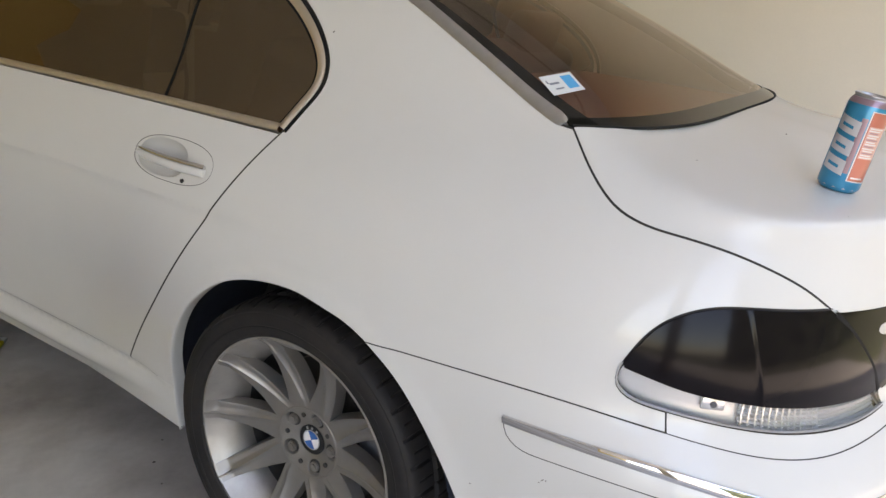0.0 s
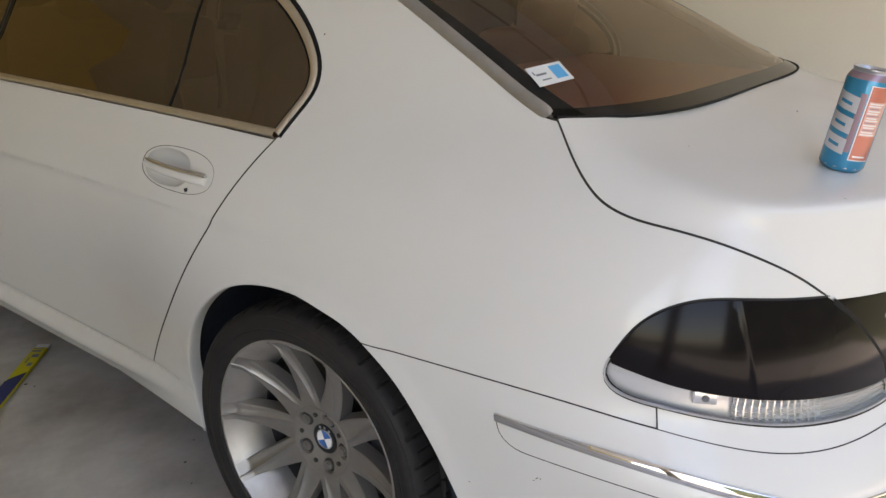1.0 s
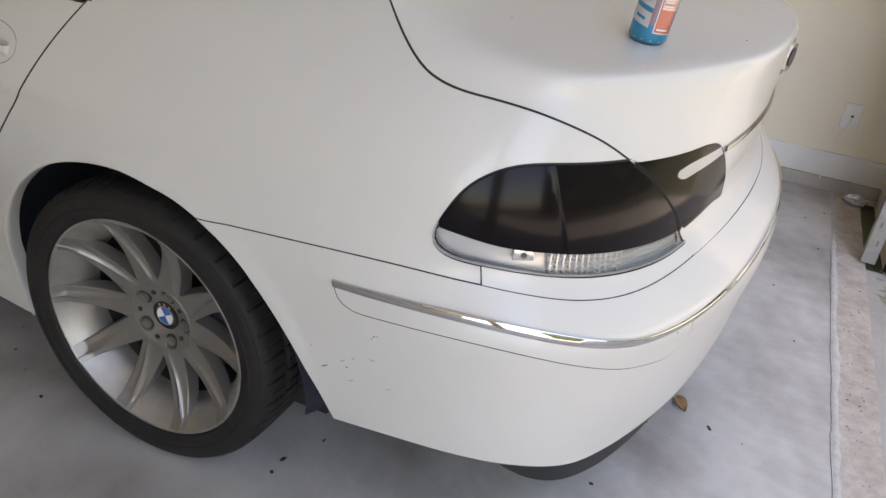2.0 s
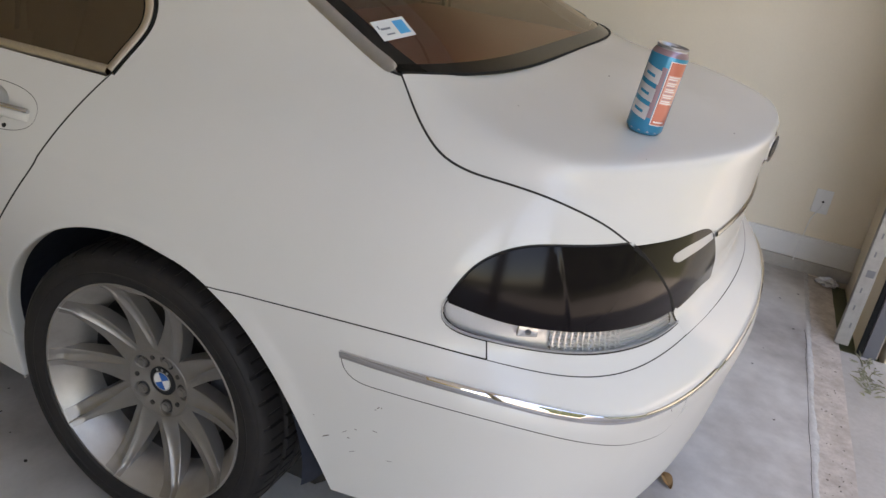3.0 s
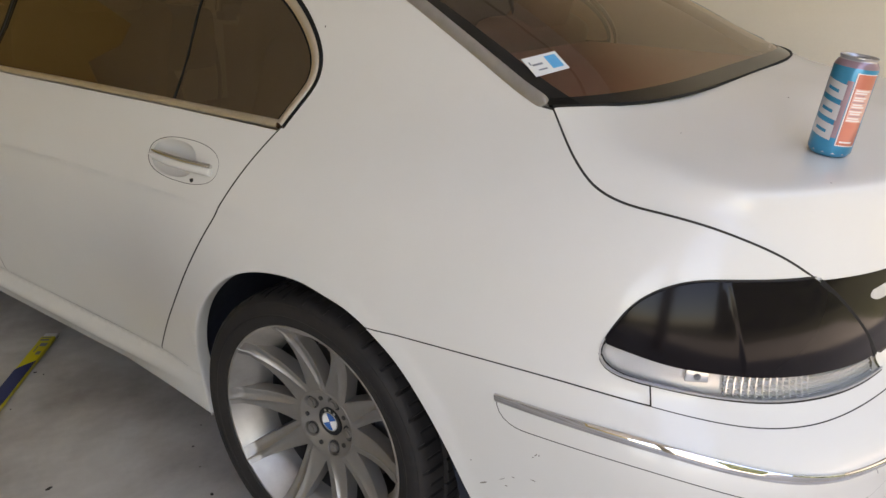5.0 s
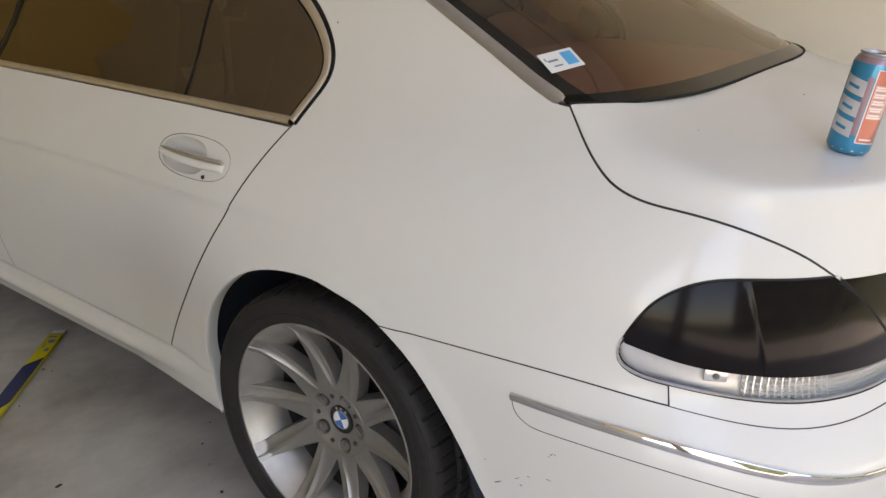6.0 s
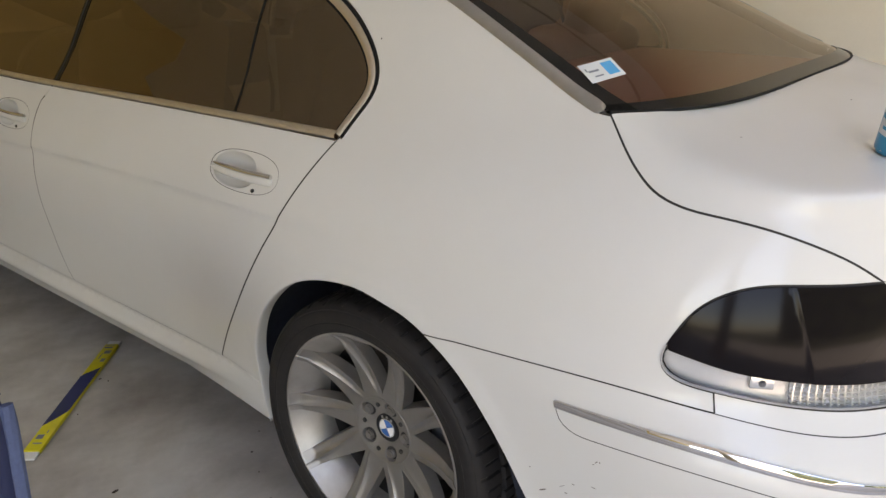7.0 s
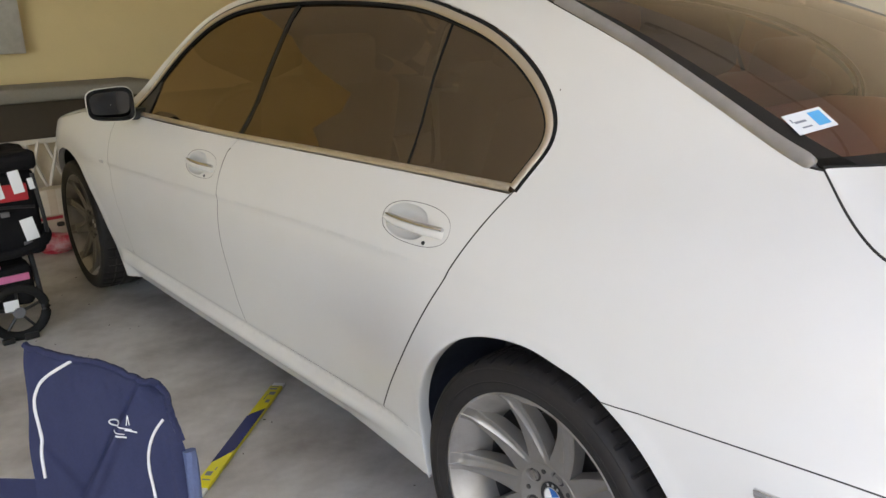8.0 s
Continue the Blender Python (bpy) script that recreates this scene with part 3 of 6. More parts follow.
DOOR_MID = [(-1.345, 1.000), (-1.382, 0.945), (-1.397, 0.871), (-1.397, 0.790), (-1.393, 0.688), (-1.391, 0.545), (-1.388, 0.420), (-1.372, 0.340)]
DOOR_FRONT = [(-2.50, 1.000), (-2.528, 0.910), (-2.526, 0.823), (-2.512, 0.728), (-2.502, 0.573), (-2.504, 0.339)]
TRUNK = [(0.459, 1.098), (0.508, 1.055), (0.556, 1.021), (0.586, 1.005), (0.617, 0.995), (0.651, 0.989), (0.704, 0.985), (0.759, 0.980), (0.815, 0.971), (0.871, 0.956), (0.928, 0.933), (0.979, 0.903)]
LAMP_TOP = [(0.979, 0.903), (0.906, 0.904), (0.830, 0.904), (0.772, 0.898), (0.738, 0.887), (0.708, 0.870), (0.684, 0.847), (0.666, 0.818), (0.654, 0.792), (0.649, 0.771), (0.653, 0.754), (0.667, 0.742), (0.694, 0.734), (0.731, 0.730)]
LAMP_LOW = [(0.731, 0.730), (0.789, 0.724), (0.849, 0.717), (0.912, 0.710), (0.984, 0.705), (1.056, 0.703), (1.129, 0.705), (1.180, 0.709)]
LAMP_GAP = [(0.979, 0.903), (1.018, 0.875), (1.063, 0.836), (1.119, 0.783), (1.160, 0.741), (1.180, 0.709)]
SPLIT = [(0.657, 0.785), (0.696, 0.778), (0.753, 0.768), (0.812, 0.762), (0.875, 0.755), (0.959, 0.746), (1.030, 0.741), (1.098, 0.738), (1.163, 0.738)]
SEAM = [(0.201, 0.684), (0.283, 0.690), (0.402, 0.699), (0.512, 0.705), (0.614, 0.706), (0.736, 0.700)]
SEAM_REAR = [(0.736, 0.700), (0.801, 0.693), (0.856, 0.686), (0.904, 0.681), (0.957, 0.678), (1.02, 0.678), (1.10, 0.682), (1.190, 0.688), (1.35, 0.694), (S1, 0.696)]
TOP = [(0.456, 1.098), (0.432, 1.100), (0.376, 1.117), (0.278, 1.161), (0.145, 1.221), (-0.007, 1.284), (-0.244, 1.372)]
RAIL = [(-0.244, 1.372), (-0.50, 1.420), (-0.80, 1.443), (-1.20, 1.462), (-1.60, 1.458), (-1.85, 1.432), (-2.02, 1.372), (-2.18, 1.270), (-2.34, 1.140), (-2.46, 1.040)]
SEAL = [(-0.116, 0.997), (-0.104, 1.039), (-0.093, 1.082), (-0.100, 1.125), (-0.126, 1.167), (-0.178, 1.216), (-0.269, 1.272), (-0.384, 1.321), (-0.502, 1.355), (-0.634, 1.386), (-0.84, 1.412), (-1.10, 1.428),
        (-1.40, 1.434), (-1.64, 1.428), (-1.80, 1.412), (-1.957, 1.368), (-2.118, 1.276), (-2.253, 1.155), (-2.381, 1.029)]
GLASS_TOP = [(-0.146, 1.012), (-0.128, 1.050), (-0.119, 1.090), (-0.129, 1.128), (-0.166, 1.177), (-0.243, 1.237), (-0.348, 1.288), (-0.468, 1.331), (-0.597, 1.363), (-0.729, 1.384), (-1.00, 1.406), (-1.40, 1.414), (-1.62, 1.409),
             (-1.78, 1.392), (-1.93, 1.350), (-2.09, 1.258), (-2.22, 1.140), (-2.335, 1.020)]
FARCH = [(-2.785, 0.20), (-2.792, 0.34), (-2.822, 0.470), (-2.875, 0.585), (-2.96, 0.685), (-3.07, 0.745), (-3.20, 0.768), (-3.33, 0.752), (-3.45, 0.690), (-3.54, 0.590), (-3.60, 0.46), (-3.62, 0.30)]
HOOD = [(-2.46, 1.040), (-2.62, 1.000), (-2.90, 0.972), (-3.25, 0.930), (-3.60, 0.865), (-3.90, 0.785), (S0 + 0.60, 0.75)]

quarter = outline([(-0.399, 0.331), (-0.569, 0.341)], DOOR_REAR[::-1], [(-0.123, 0.998), (-0.116, 0.997)], SEAL, [(-2.381, 1.029), (-2.46, 1.040)], RAIL[::-1], TOP[::-1], TRUNK, LAMP_TOP,
                  [(0.731, 0.730), (0.736, 0.700)], SEAM[::-1], ARCH[::-1][:-1] + [(-0.399, 0.331)])
panel("quarter_panel", quarter, PAINT, car, sides="LR", step=0.022, gap=0.0024)


def oval(cx, cz, rx, rz, power=2.4, n=56):
    a = np.linspace(0, 2 * math.pi, n, endpoint=False)
    return np.stack([cx + rx * np.sign(np.cos(a)) * np.abs(np.cos(a)) ** (2 / power), cz + rz * np.sign(np.sin(a)) * np.abs(np.sin(a)) ** (2 / power)], 1)


CREASE = np.array([(s, np.interp(s, (-2.8, -1.43, -0.77, -0.2), (0.770, 0.805, 0.820, 0.820)) + o) for s in np.arange(-2.7, -0.05, 0.022) for o in (0.014, 0.006, 0.002, -0.003, -0.009, -0.017, -0.030, -0.045)]
                  + [(s, z) for s in np.arange(-2.7, -0.42, 0.022) for z in (0.346, 0.354, 0.364, 0.376)])
HANDLES = ((-0.372, 0.8955), (-1.552, 0.889))
rear_door = outline(DOOR_REAR[::-1], [(-0.123, 0.998), (-0.13, 0.992)], [(-0.13, 0.992), (-0.514, 0.995), (-0.874, 0.993), (-1.345, 0.989)], DOOR_MID[1:], [(-1.372, 0.340), (-0.569, 0.341)])
front_door = outline(DOOR_MID[1:][::-1], [(-1.382, 0.945), (-1.345, 0.989)], [(-1.345, 0.989), (-2.191, 0.993), (-2.50, 1.000)], DOOR_FRONT, [(-2.504, 0.339), (-1.372, 0.340)])
fender = outline(DOOR_FRONT[::-1], [(-2.50, 1.000), (-2.46, 1.040)], HOOD, [HOOD[-1], (HOOD[-1][0], 0.60)], [(HOOD[-1][0], 0.60), (-3.62, 0.585), (-3.54, 0.590)],
                 FARCH[:10][::-1][:-1] + [(-2.791, 0.331)], [(-2.791, 0.331), (-2.504, 0.339)])
for (hx, hz), name, loop in zip(HANDLES, ("rear_door", "front_door"), (rear_door, front_door)):
    door = panel(name, loop, PAINT, car, holes=[oval(hx, hz, 0.1193, 0.0423)], gap=0.0024, step=0.024, more=CREASE)
    panel(name, loop, PAINT, car, gap=0.002, step=0.04, sides="R")
    # handle bowl, bar and lock
    P = []
    for cx, rx, rz, d in ((0, 0.1207, 0.0437, 0.0008), (-0.001, 0.116, 0.0410, 0.0008), (-0.033, 0.076, 0.0380, 0.0014), (-0.0345, 0.0735, 0.0362, 0.0075), (-0.037, 0.068, 0.0325, 0.0190), (-0.039, 0.056, 0.025, 0.0290), (-0.04, 0.036, 0.015, 0.0350), (-0.04, 0.002, 0.001, 0.0370)):
        o = oval(hx + cx, hz, rx, rz)
        P.append(shell(o[:, 0], o[:, 1]) - normals(shell, o[:, 0], o[:, 1]) * d)
    part("handle_bowl", grid_bm(np.array(P), close_v=True), PAINT, door, "white painted recess behind the handle")
    rim_ = oval(hx, hz, 0.1215, 0.0445)
    # Black hairline laid round the handle for the shade in its gap.
    strip("handle_gap", np.vstack([rim_, rim_[:2]]), [(-0.0014, -0.002), (-0.0009, -0.0002), (0.0009, -0.0002), (0.0014, -0.002)], GAP, door, sides="L")
    xs = np.linspace(-0.108, 0.102, 34)
    bar, blade = [], []
    for x in xs:
        e = 1 - abs((x + 0.003) / 0.1055) ** 5 if x < 0 else 1
        lift = (0.010 + 0.008 * (1 - (x / 0.106) ** 2)) * (1 if x < 0.09 else 1 - 0.35 * ((x - 0.09) / 0.012) ** 2)
        zc = hz + 0.002 - 0.006 * math.cos(x / 0.106 * 1.2) - 0.02 * x
        ring, ring2 = [], []
        for q in np.linspace(0, 2 * math.pi, 12, endpoint=False):
            w, h = 0.0088 * max(0, e) ** 0.5 * math.cos(q), 0.0085 * math.sin(q)
            ring.append(shell(hx + x, zc + w - 0.0055) + normals(shell, hx + x, zc) * (lift + h - 0.006))
            ring2.append(shell(hx + x, zc + 0.0045 + 0.0050 * e * math.cos(q)) + normals(shell, hx + x, zc) * (lift + 0.0045 + 0.005 * math.sin(q) - 0.006))
        bar.append(ring)
        blade.append(ring2)
    for rings in (bar, blade):
        end = np.mean(rings[-1], axis=0)
        rings.append([end + (np.array(p) - end) * 0.86 + (0.0016, 0, 0) for p in rings[-1]])
        rings.append([end + (0.0017, 0, 0)] * len(rings[-1]))
    part("handle_bar", grid_bm(np.array(bar), close_v=True), PAINT, door, "white grip of the door handle")
    part("handle_trim", grid_bm(np.array(blade), close_v=True), CHROME, door, "bright metal strip on the handle")
    lock = shell(hx + 0.046, hz - 0.033) - normals(shell, hx + 0.046, hz - 0.033) * 0.004
    part("keyhole", cyl_bm(0.0045, 0.012, lock, 12, turn=pose(0, 0, 0, 90)), BLACK, door)
panel("front_fender", fender, PAINT, car, sides="LR", step=0.03, gap=0.003)

for curve, w in ((DOOR_REAR, 0.0020), (DOOR_MID, 0.0017), (DOOR_FRONT, 0.0014), (SEAM, 0.0014), (TRUNK, 0.0017), ([(-2.504, 0.339), (-1.372, 0.340), (-0.569, 0.341), (-0.46, 0.336)], 0.0016), ([(0.731, 0.730), (0.736, 0.700)], 0.001), (LAMP_TOP, 0.0015), (LAMP_LOW, 0.0012), (LAMP_GAP[:5], 0.0030), (LAMP_GAP[4:], 0.0009), (SEAM_REAR, 0.0009), (TOP, 0.0012)):
    seam(curve, car, w)

# sill
SILL_LOW = [(-0.400, 0.205), (-0.552, 0.203), (-0.981, 0.194), (-1.45, 0.187), (-2.238, 0.178), (-2.786, 0.176)]
sill_end = [p for p in smooth_path(ARCH[:3], 0.01) if p[1] < 0.328]
sill = outline([(-0.399, 0.331), (-0.569, 0.341)], [(-0.569, 0.341), (-1.372, 0.340), (-2.504, 0.339)], [(-2.504, 0.339), (-2.791, 0.331)], [(-2.791, 0.331), (-2.786, 0.172)], SILL_LOW[::-1], np.array(sill_end))
panel("sill", sill, PAINT, car, sides="LR", step=0.03, gap=0.0022, lip=0.04, more=np.concatenate([CREASE - (0, 0.044), [(q, z) for q in np.arange(-2.75, -0.42, 0.03) for z in (0.262, 0.267, 0.270, 0.276, 0.285)]]))

# rear bumper with its trim strip
CHROME_LINE = [(0.487, 0.647), (0.626, 0.653), (0.790, 0.647), (0.867, 0.633), (0.941, 0.617), (1.012, 0.606), (1.084, 0.602), (1.20, 0.606), (1.408, 0.622), (S1, 0.632)]
TRIM_LOW = [(0.488, 0.643), (0.496, 0.622), (0.517, 0.607), (0.562, 0.605), (0.632, 0.611), (0.804, 0.605), (0.892, 0.577), (0.994, 0.537), (1.082, 0.513), (1.134, 0.512), (1.152, 0.530), (1.140, 0.590)]
trim_hole = outline([(0.488, 0.643), (0.626, 0.646), (0.790, 0.639), (0.867, 0.625), (0.941, 0.609), (1.012, 0.598), (1.084, 0.594), (1.140, 0.595)], TRIM_LOW[::-1])
BUMP_LOW = [(0.480, 0.310), (0.571, 0.322), (0.663, 0.327), (0.759, 0.322), (0.849, 0.306), (0.90, 0.292), (0.973, 0.274), (1.04, 0.269), (1.10, 0.268)]
bumper_loop = outline(ARCH_LOW, BUMP_LOW, [(1.10, 0.268), (S1, 0.268)], [(S1, 0.268), (S1, 0.696)], SEAM_REAR[::-1], SEAM[::-1])
bumper = panel("rear_bumper", bumper_loop, PAINT, car, holes=[trim_hole], step=0.02, both=True, gap=0.0008)
panel("bumper_insert", trim_hole, PAINT, bumper, gap=0.0014, step=0.02, sides="LR")
strip("bumper_trim", CHROME_LINE, FLAT, CHROME, bumper, both=True, label="bright chrome strip round the bumper")
strip("gap_seal", np.vstack([trim_hole, trim_hole[:1]]), [(-0.010, -0.012), (0.010, -0.012)], GAP, bumper)
# Black strip near the surface draws the shade in the insert's seam.
strip("gap_shade", np.vstack([trim_hole, trim_hole[:1]]), [(-0.0016, -0.002), (-0.0010, -0.0003), (0.0010, -0.0003), (0.0016, -0.002)], GAP, bumper)
for side in "LR":
    seam([(1.086, 0.594), (1.118, 0.555), (1.138, 0.525)], bumper, 0.0007, sides=side)
    c_ = shell(1.160, 0.552)
    n_ = Vector(normals(shell, 1.160, 0.552))
    if side == "R":
        c_, n_ = c_ * (1, -1, 1) + (0, 2 * MID, 0), Vector((n_.x, -n_.y, n_.z))
    part("parking_sensor", cyl_bm(0.0095, 0.003, c_, 24, turn=n_.to_track_quat("Z", "Y").to_matrix().to_4x4(), bevel=0.0008), PAINT, bumper)
VALANCE = outline([(0.80, 0.318), (0.849, 0.308), (0.90, 0.294), (0.973, 0.276), (1.04, 0.271), (1.10, 0.270)], [(1.10, 0.270), (S1, 0.270)], [(S1, 0.270), (S1, 0.185)], [(S1, 0.185), (1.1, 0.19)], [(1.1, 0.19), (0.97, 0.21), (0.88, 0.25), (0.80, 0.31)])
panel("valance", VALANCE, BLACK, bumper, gap=0.0, step=0.03, depth=0.012, both=True, label="black plastic lower edge")

# tail lamps: smoked upper lens, clear ribbed strip below
tip = [p for p in LAMP_TOP if p[1] > 0.79]
low_tip = [p for p in LAMP_TOP if p[1] < 0.79]
dark = outline(tip + [SPLIT[0]], SPLIT, [SPLIT[-1], (1.160, 0.741)], LAMP_GAP[:5][::-1])
clear = outline([SPLIT[0]] + low_tip, LAMP_LOW, [LAMP_LOW[-1], (1.160, 0.741)], [(1.160, 0.741), SPLIT[-1]], SPLIT[::-1])


def crease_(q):
    """A fold that rises sharply and fades slowly."""
    return 0.0020 * np.where(q < 0, np.exp(-(q / 0.0055) ** 2), np.exp(-np.abs(q) / 0.022))


def bulged(s, z):
    """The lens, swollen 6 mm beyond the skin."""
    p = shell(s, z)
    r = np.clip(1 - ((np.asarray(s) - 0.92) / 0.31) ** 2, 0, 1) * np.clip(1 - ((np.asarray(z) - 0.80) / 0.115) ** 2, 0, 1)
    fold = crease_(np.asarray(s) - 0.838 - (0.885 - np.asarray(z)) * 0.28)
    return p + normals(shell, np.asarray(s, float), np.asarray(z, float)) * (0.007 * r ** 0.7 + fold * np.clip((np.asarray(z) - 0.74) / 0.03, 0, 1))[..., None]


for side in "LR":
    # Black strip added over the lamp gap to draw it dark.
    strip("lamp_gap_strip", [(0.988, 0.8965)] + LAMP_GAP[1:5], ribbon(0.0105, 0.0050, -0.01), RUBBER, car, sides=side)
    lamp = panel("tail_lamp", outline(LAMP_TOP, LAMP_LOW, LAMP_GAP[::-1]), EDGE, car, gap=0.003, depth=0.026, step=0.03, sides=side, lip=0)
    panel("smoked_lens", dark, SMOKE, lamp, gap=0.0022, step=0.0085, more=np.array([(0.838 + (0.885 - z) * 0.28 + o, z) for z in np.arange(0.745, 0.90, 0.005) for o in (-0.009, -0.006, -0.0035, -0.0015, 0.0, 0.004, 0.010, 0.018)]), skin=bulged, sides=side, label="black smoked upper lens with a soft fold")
    panel("clear_lens", clear, CLEAR, lamp, gap=0.0025, step=0.02, skin=bulged, sides=side, label="clear lower lens").visible_shadow = False
    panel("reflector", clear, SILVER, lamp, gap=0.0005, step=0.02, depth=0.017, sides=side, lip=0, label="silver ribbed reflector")
    m = 1 if side == "L" else -1
    rim_path = np.vstack([smooth_path([p for p in LAMP_TOP if p[1] < 0.80], 0.01), smooth_path(LAMP_LOW, 0.012)[1:]])
    strip("lamp_rim", rim_path + (0.0, 0.003), ribbon(0.0030, 0.0028), EDGE, lamp, sides=side, label="pale grey lens edge")
    low_z = lambda q: np.interp(q, [p[0] for p in LAMP_LOW], [p[1] for p in LAMP_LOW])
    top_z = lambda q: np.interp(q, [p[0] for p in SPLIT], [p[1] for p in SPLIT])
    for j in range(6):
        q = np.linspace(0.845, 1.165, 60)
        k = (j + 0.5) / 6
        zz = low_z(q) * (1 - k) + top_z(q) * k
        strip("reflector_rib", np.stack([q, zz * 0.99 + 0.0072], 1), [(-0.0030, -0.016), (-0.0012, -0.0088), (0.0004, -0.0082), (0.0016, -0.0100), (0.0030, -0.016)], RIBBED, lamp, sides=side)
    for j in range(13):
        q = 0.85 + j * 0.0125
        strip("reflector_rib", [(q, low_z(q) + 0.005), (q + 0.002, top_z(q) - 0.004)], [(-0.0030, -0.016), (-0.0012, -0.0084), (0.0012, -0.0084), (0.0030, -0.016)], RIBBED, lamp, sides=side)
    for s, r in ((0.80, 0.010),):
        q = shell(s, 0.751) - normals(shell, s, 0.75) * 0.009
        q = q if side == "L" else q * (1, -1, 1) + (0, 2 * MID, 0)
        n_ = Vector(normals(shell, s, 0.75)) * Vector((1, m, 1))
        f_ = n_.to_track_quat("Z", "X").to_matrix().to_4x4()
        part("bulb_shroud", box_bm((0.020, 0.036, 0.008), q, 0.003, turn=f_), RIBBED, lamp)
        part("bulb", cyl_bm(0.0055, 0.006, q + n_ * 0.0035, 16, turn=f_, bevel=0.0015), GREY, lamp)
        part("reflector_step", box_bm((0.024, 0.003, 0.006), q + Vector((0.034, 0.030 * m, -0.002)), 0.001, turn=f_), RIBBED, lamp)

apron = outline(LAMP_LOW, [(1.180, 0.709), (1.190, 0.688)], SEAM_REAR[:8][::-1], [(0.736, 0.700), (0.731, 0.730)])
panel("lamp_apron", apron, PAINT, car, gap=0.0011, step=0.02, sides="LR")

# boot lid: rear face on the skin, and the deck that rolls over from it
LID_TOP = [(0.979, 0.903), (1.071, 0.897), (1.166, 0.894), (1.25, 0.890), (1.42, 0.886), (S1, 0.884)]
INNER = [(0.990, 0.897), (1.071, 0.893), (1.166, 0.890), (1.245, 0.886), (1.279, 0.876), (1.318, 0.842), (1.346, 0.805), (1.372, 0.765), (1.378, 0.748), (1.34, 0.744), (1.27, 0.742), (1.187, 0.733)]
inner = outline(INNER, [INNER[-1], (1.168, 0.741)], [(1.166, 0.742), (1.124, 0.785), (1.068, 0.838), (1.024, 0.876), (0.990, 0.897)])
face = outline(LAMP_GAP, [(1.180, 0.709), (1.190, 0.688)], [(1.19, 0.688), (1.35, 0.694), (S1, 0.696)], [(S1, 0.696), (S1, 0.884)], LID_TOP[::-1])
lid = panel("boot_lid", face, PAINT, car, holes=[inner], gap=0.0006, step=0.02, both=True)
for side in "LR":
    il = panel("inner_lamp", inner, SMOKE, lid, gap=0.0015, step=0.02, sides=side, label="black smoked lamp on the boot lid")
    bar_ = outline([(1.122, 0.861), (1.15, 0.865), (1.22, 0.8685), (1.284, 0.8705)], [(1.284, 0.8705), (1.298, 0.8545)], [(1.298, 0.8545), (1.23, 0.849), (1.16, 0.844), (1.125, 0.847), (1.116, 0.854), (1.122, 0.861)], step=0.006)
    panel("reversing_lens", bar_, FROST, il, gap=0, step=0.01, depth=-0.0005, lip=0.002, sides=side, label="frosted reversing lens strip")
    grip = [(1.300, 0.863), (1.42, 0.867), (S1, 0.868)]
    strip("plate_trim", grip, ribbon(0.012, 0.007), CHROME, lid, sides=side, label="bright trim bar over the plate recess")

edge = np.vstack([smooth_path(TRUNK, 0.014), smooth_path(LID_TOP, 0.02)[1:]])
edge[:len(smooth_path(TRUNK, 0.014))] += (0.0012, 0.0012)
C0 = shell(edge[:, 0], edge[:, 1])
up = shell(edge[:, 0], edge[:, 1] + 0.004) - shell(edge[:, 0], edge[:, 1])
up /= np.linalg.norm(up, axis=1, keepdims=True)
u = np.linspace(0, 1, len(edge))
ku = [u[np.argmin(np.abs(edge[:, 0] - s))] for s in (0.462, 0.59, 0.76, 0.98, 1.20, 1.45, S1)]


def along(points):
    """Through the points, level across the middle line."""
    x, y, z = points[-2]
    return spline(ku + [2 - ku[-2]], points + [(x, 2 * MID - y, z)])(u)


ridge, inside_, spine = along(RIDGE), along(DECK), along(SPINE)
reach = spline(ku, (0.003, 0.02, 0.03, 0.05, 0.07, 0.075, 0.08))(u)[:, None]
lift = up * reach
low_row = C0 + lift
for _ in range(60):
    for row in (low_row, ridge, inside_):
        row[1:-1] = (row[:-2] + row[1:-1] * 2 + row[2:]) / 4
ctrl = [C0, low_row, ridge, ridge + (inside_ - ridge) * 0.22, inside_, spine]


def basis(t, k, i, knots):
    """The B-spline's share of control point i."""
    if k == 0:
        return float(knots[i] <= t < knots[i + 1])
    a, b = knots[i + k] - knots[i], knots[i + k + 1] - knots[i + 1]
    return ((t - knots[i]) / a * basis(t, k - 1, i, knots) if a else 0) + ((knots[i + k + 1] - t) / b * basis(t, k - 1, i + 1, knots) if b else 0)


KNOTS = (0, 0, 0, 0, 1, 2, 3, 3, 3, 3)
deck = np.array([sum(basis(t, 3, k, KNOTS) * ctrl[k] for k in range(6)) for t in np.concatenate([np.linspace(0, 2, 36), np.linspace(2.08, 2.99999, 12)])])
bm = grid_bm(deck, flip=True)
grid_bm(deck * (1, -1, 1) + (0, 2 * MID, 0), bm)
wall_ = np.array([deck[0], deck[0] - normals(shell, edge[:, 0], edge[:, 1]) * 0.014])
grid_bm(wall_, bm)
bmesh.ops.remove_doubles(bm, verts=bm.verts, dist=0.0006)
part("lid_deck", bm, PAINT, lid, smooth=70)
badge_at = Vector((1.0860, MID, 0.964))
badge_turn = pose(0, 0, 0, 0, 93, -13)
badge = part("boot_emblem", cyl_bm(0.042, 0.024, badge_at, 40, turn=badge_turn, bevel=0.009), CHROME, lid, "round emblem, chrome ring round a dark face")
part("emblem_face", cyl_bm(0.021, 0.0045, badge_at + badge_turn @ Vector((0, 0, 0.0118)), 36, turn=badge_turn), BLACK, badge)

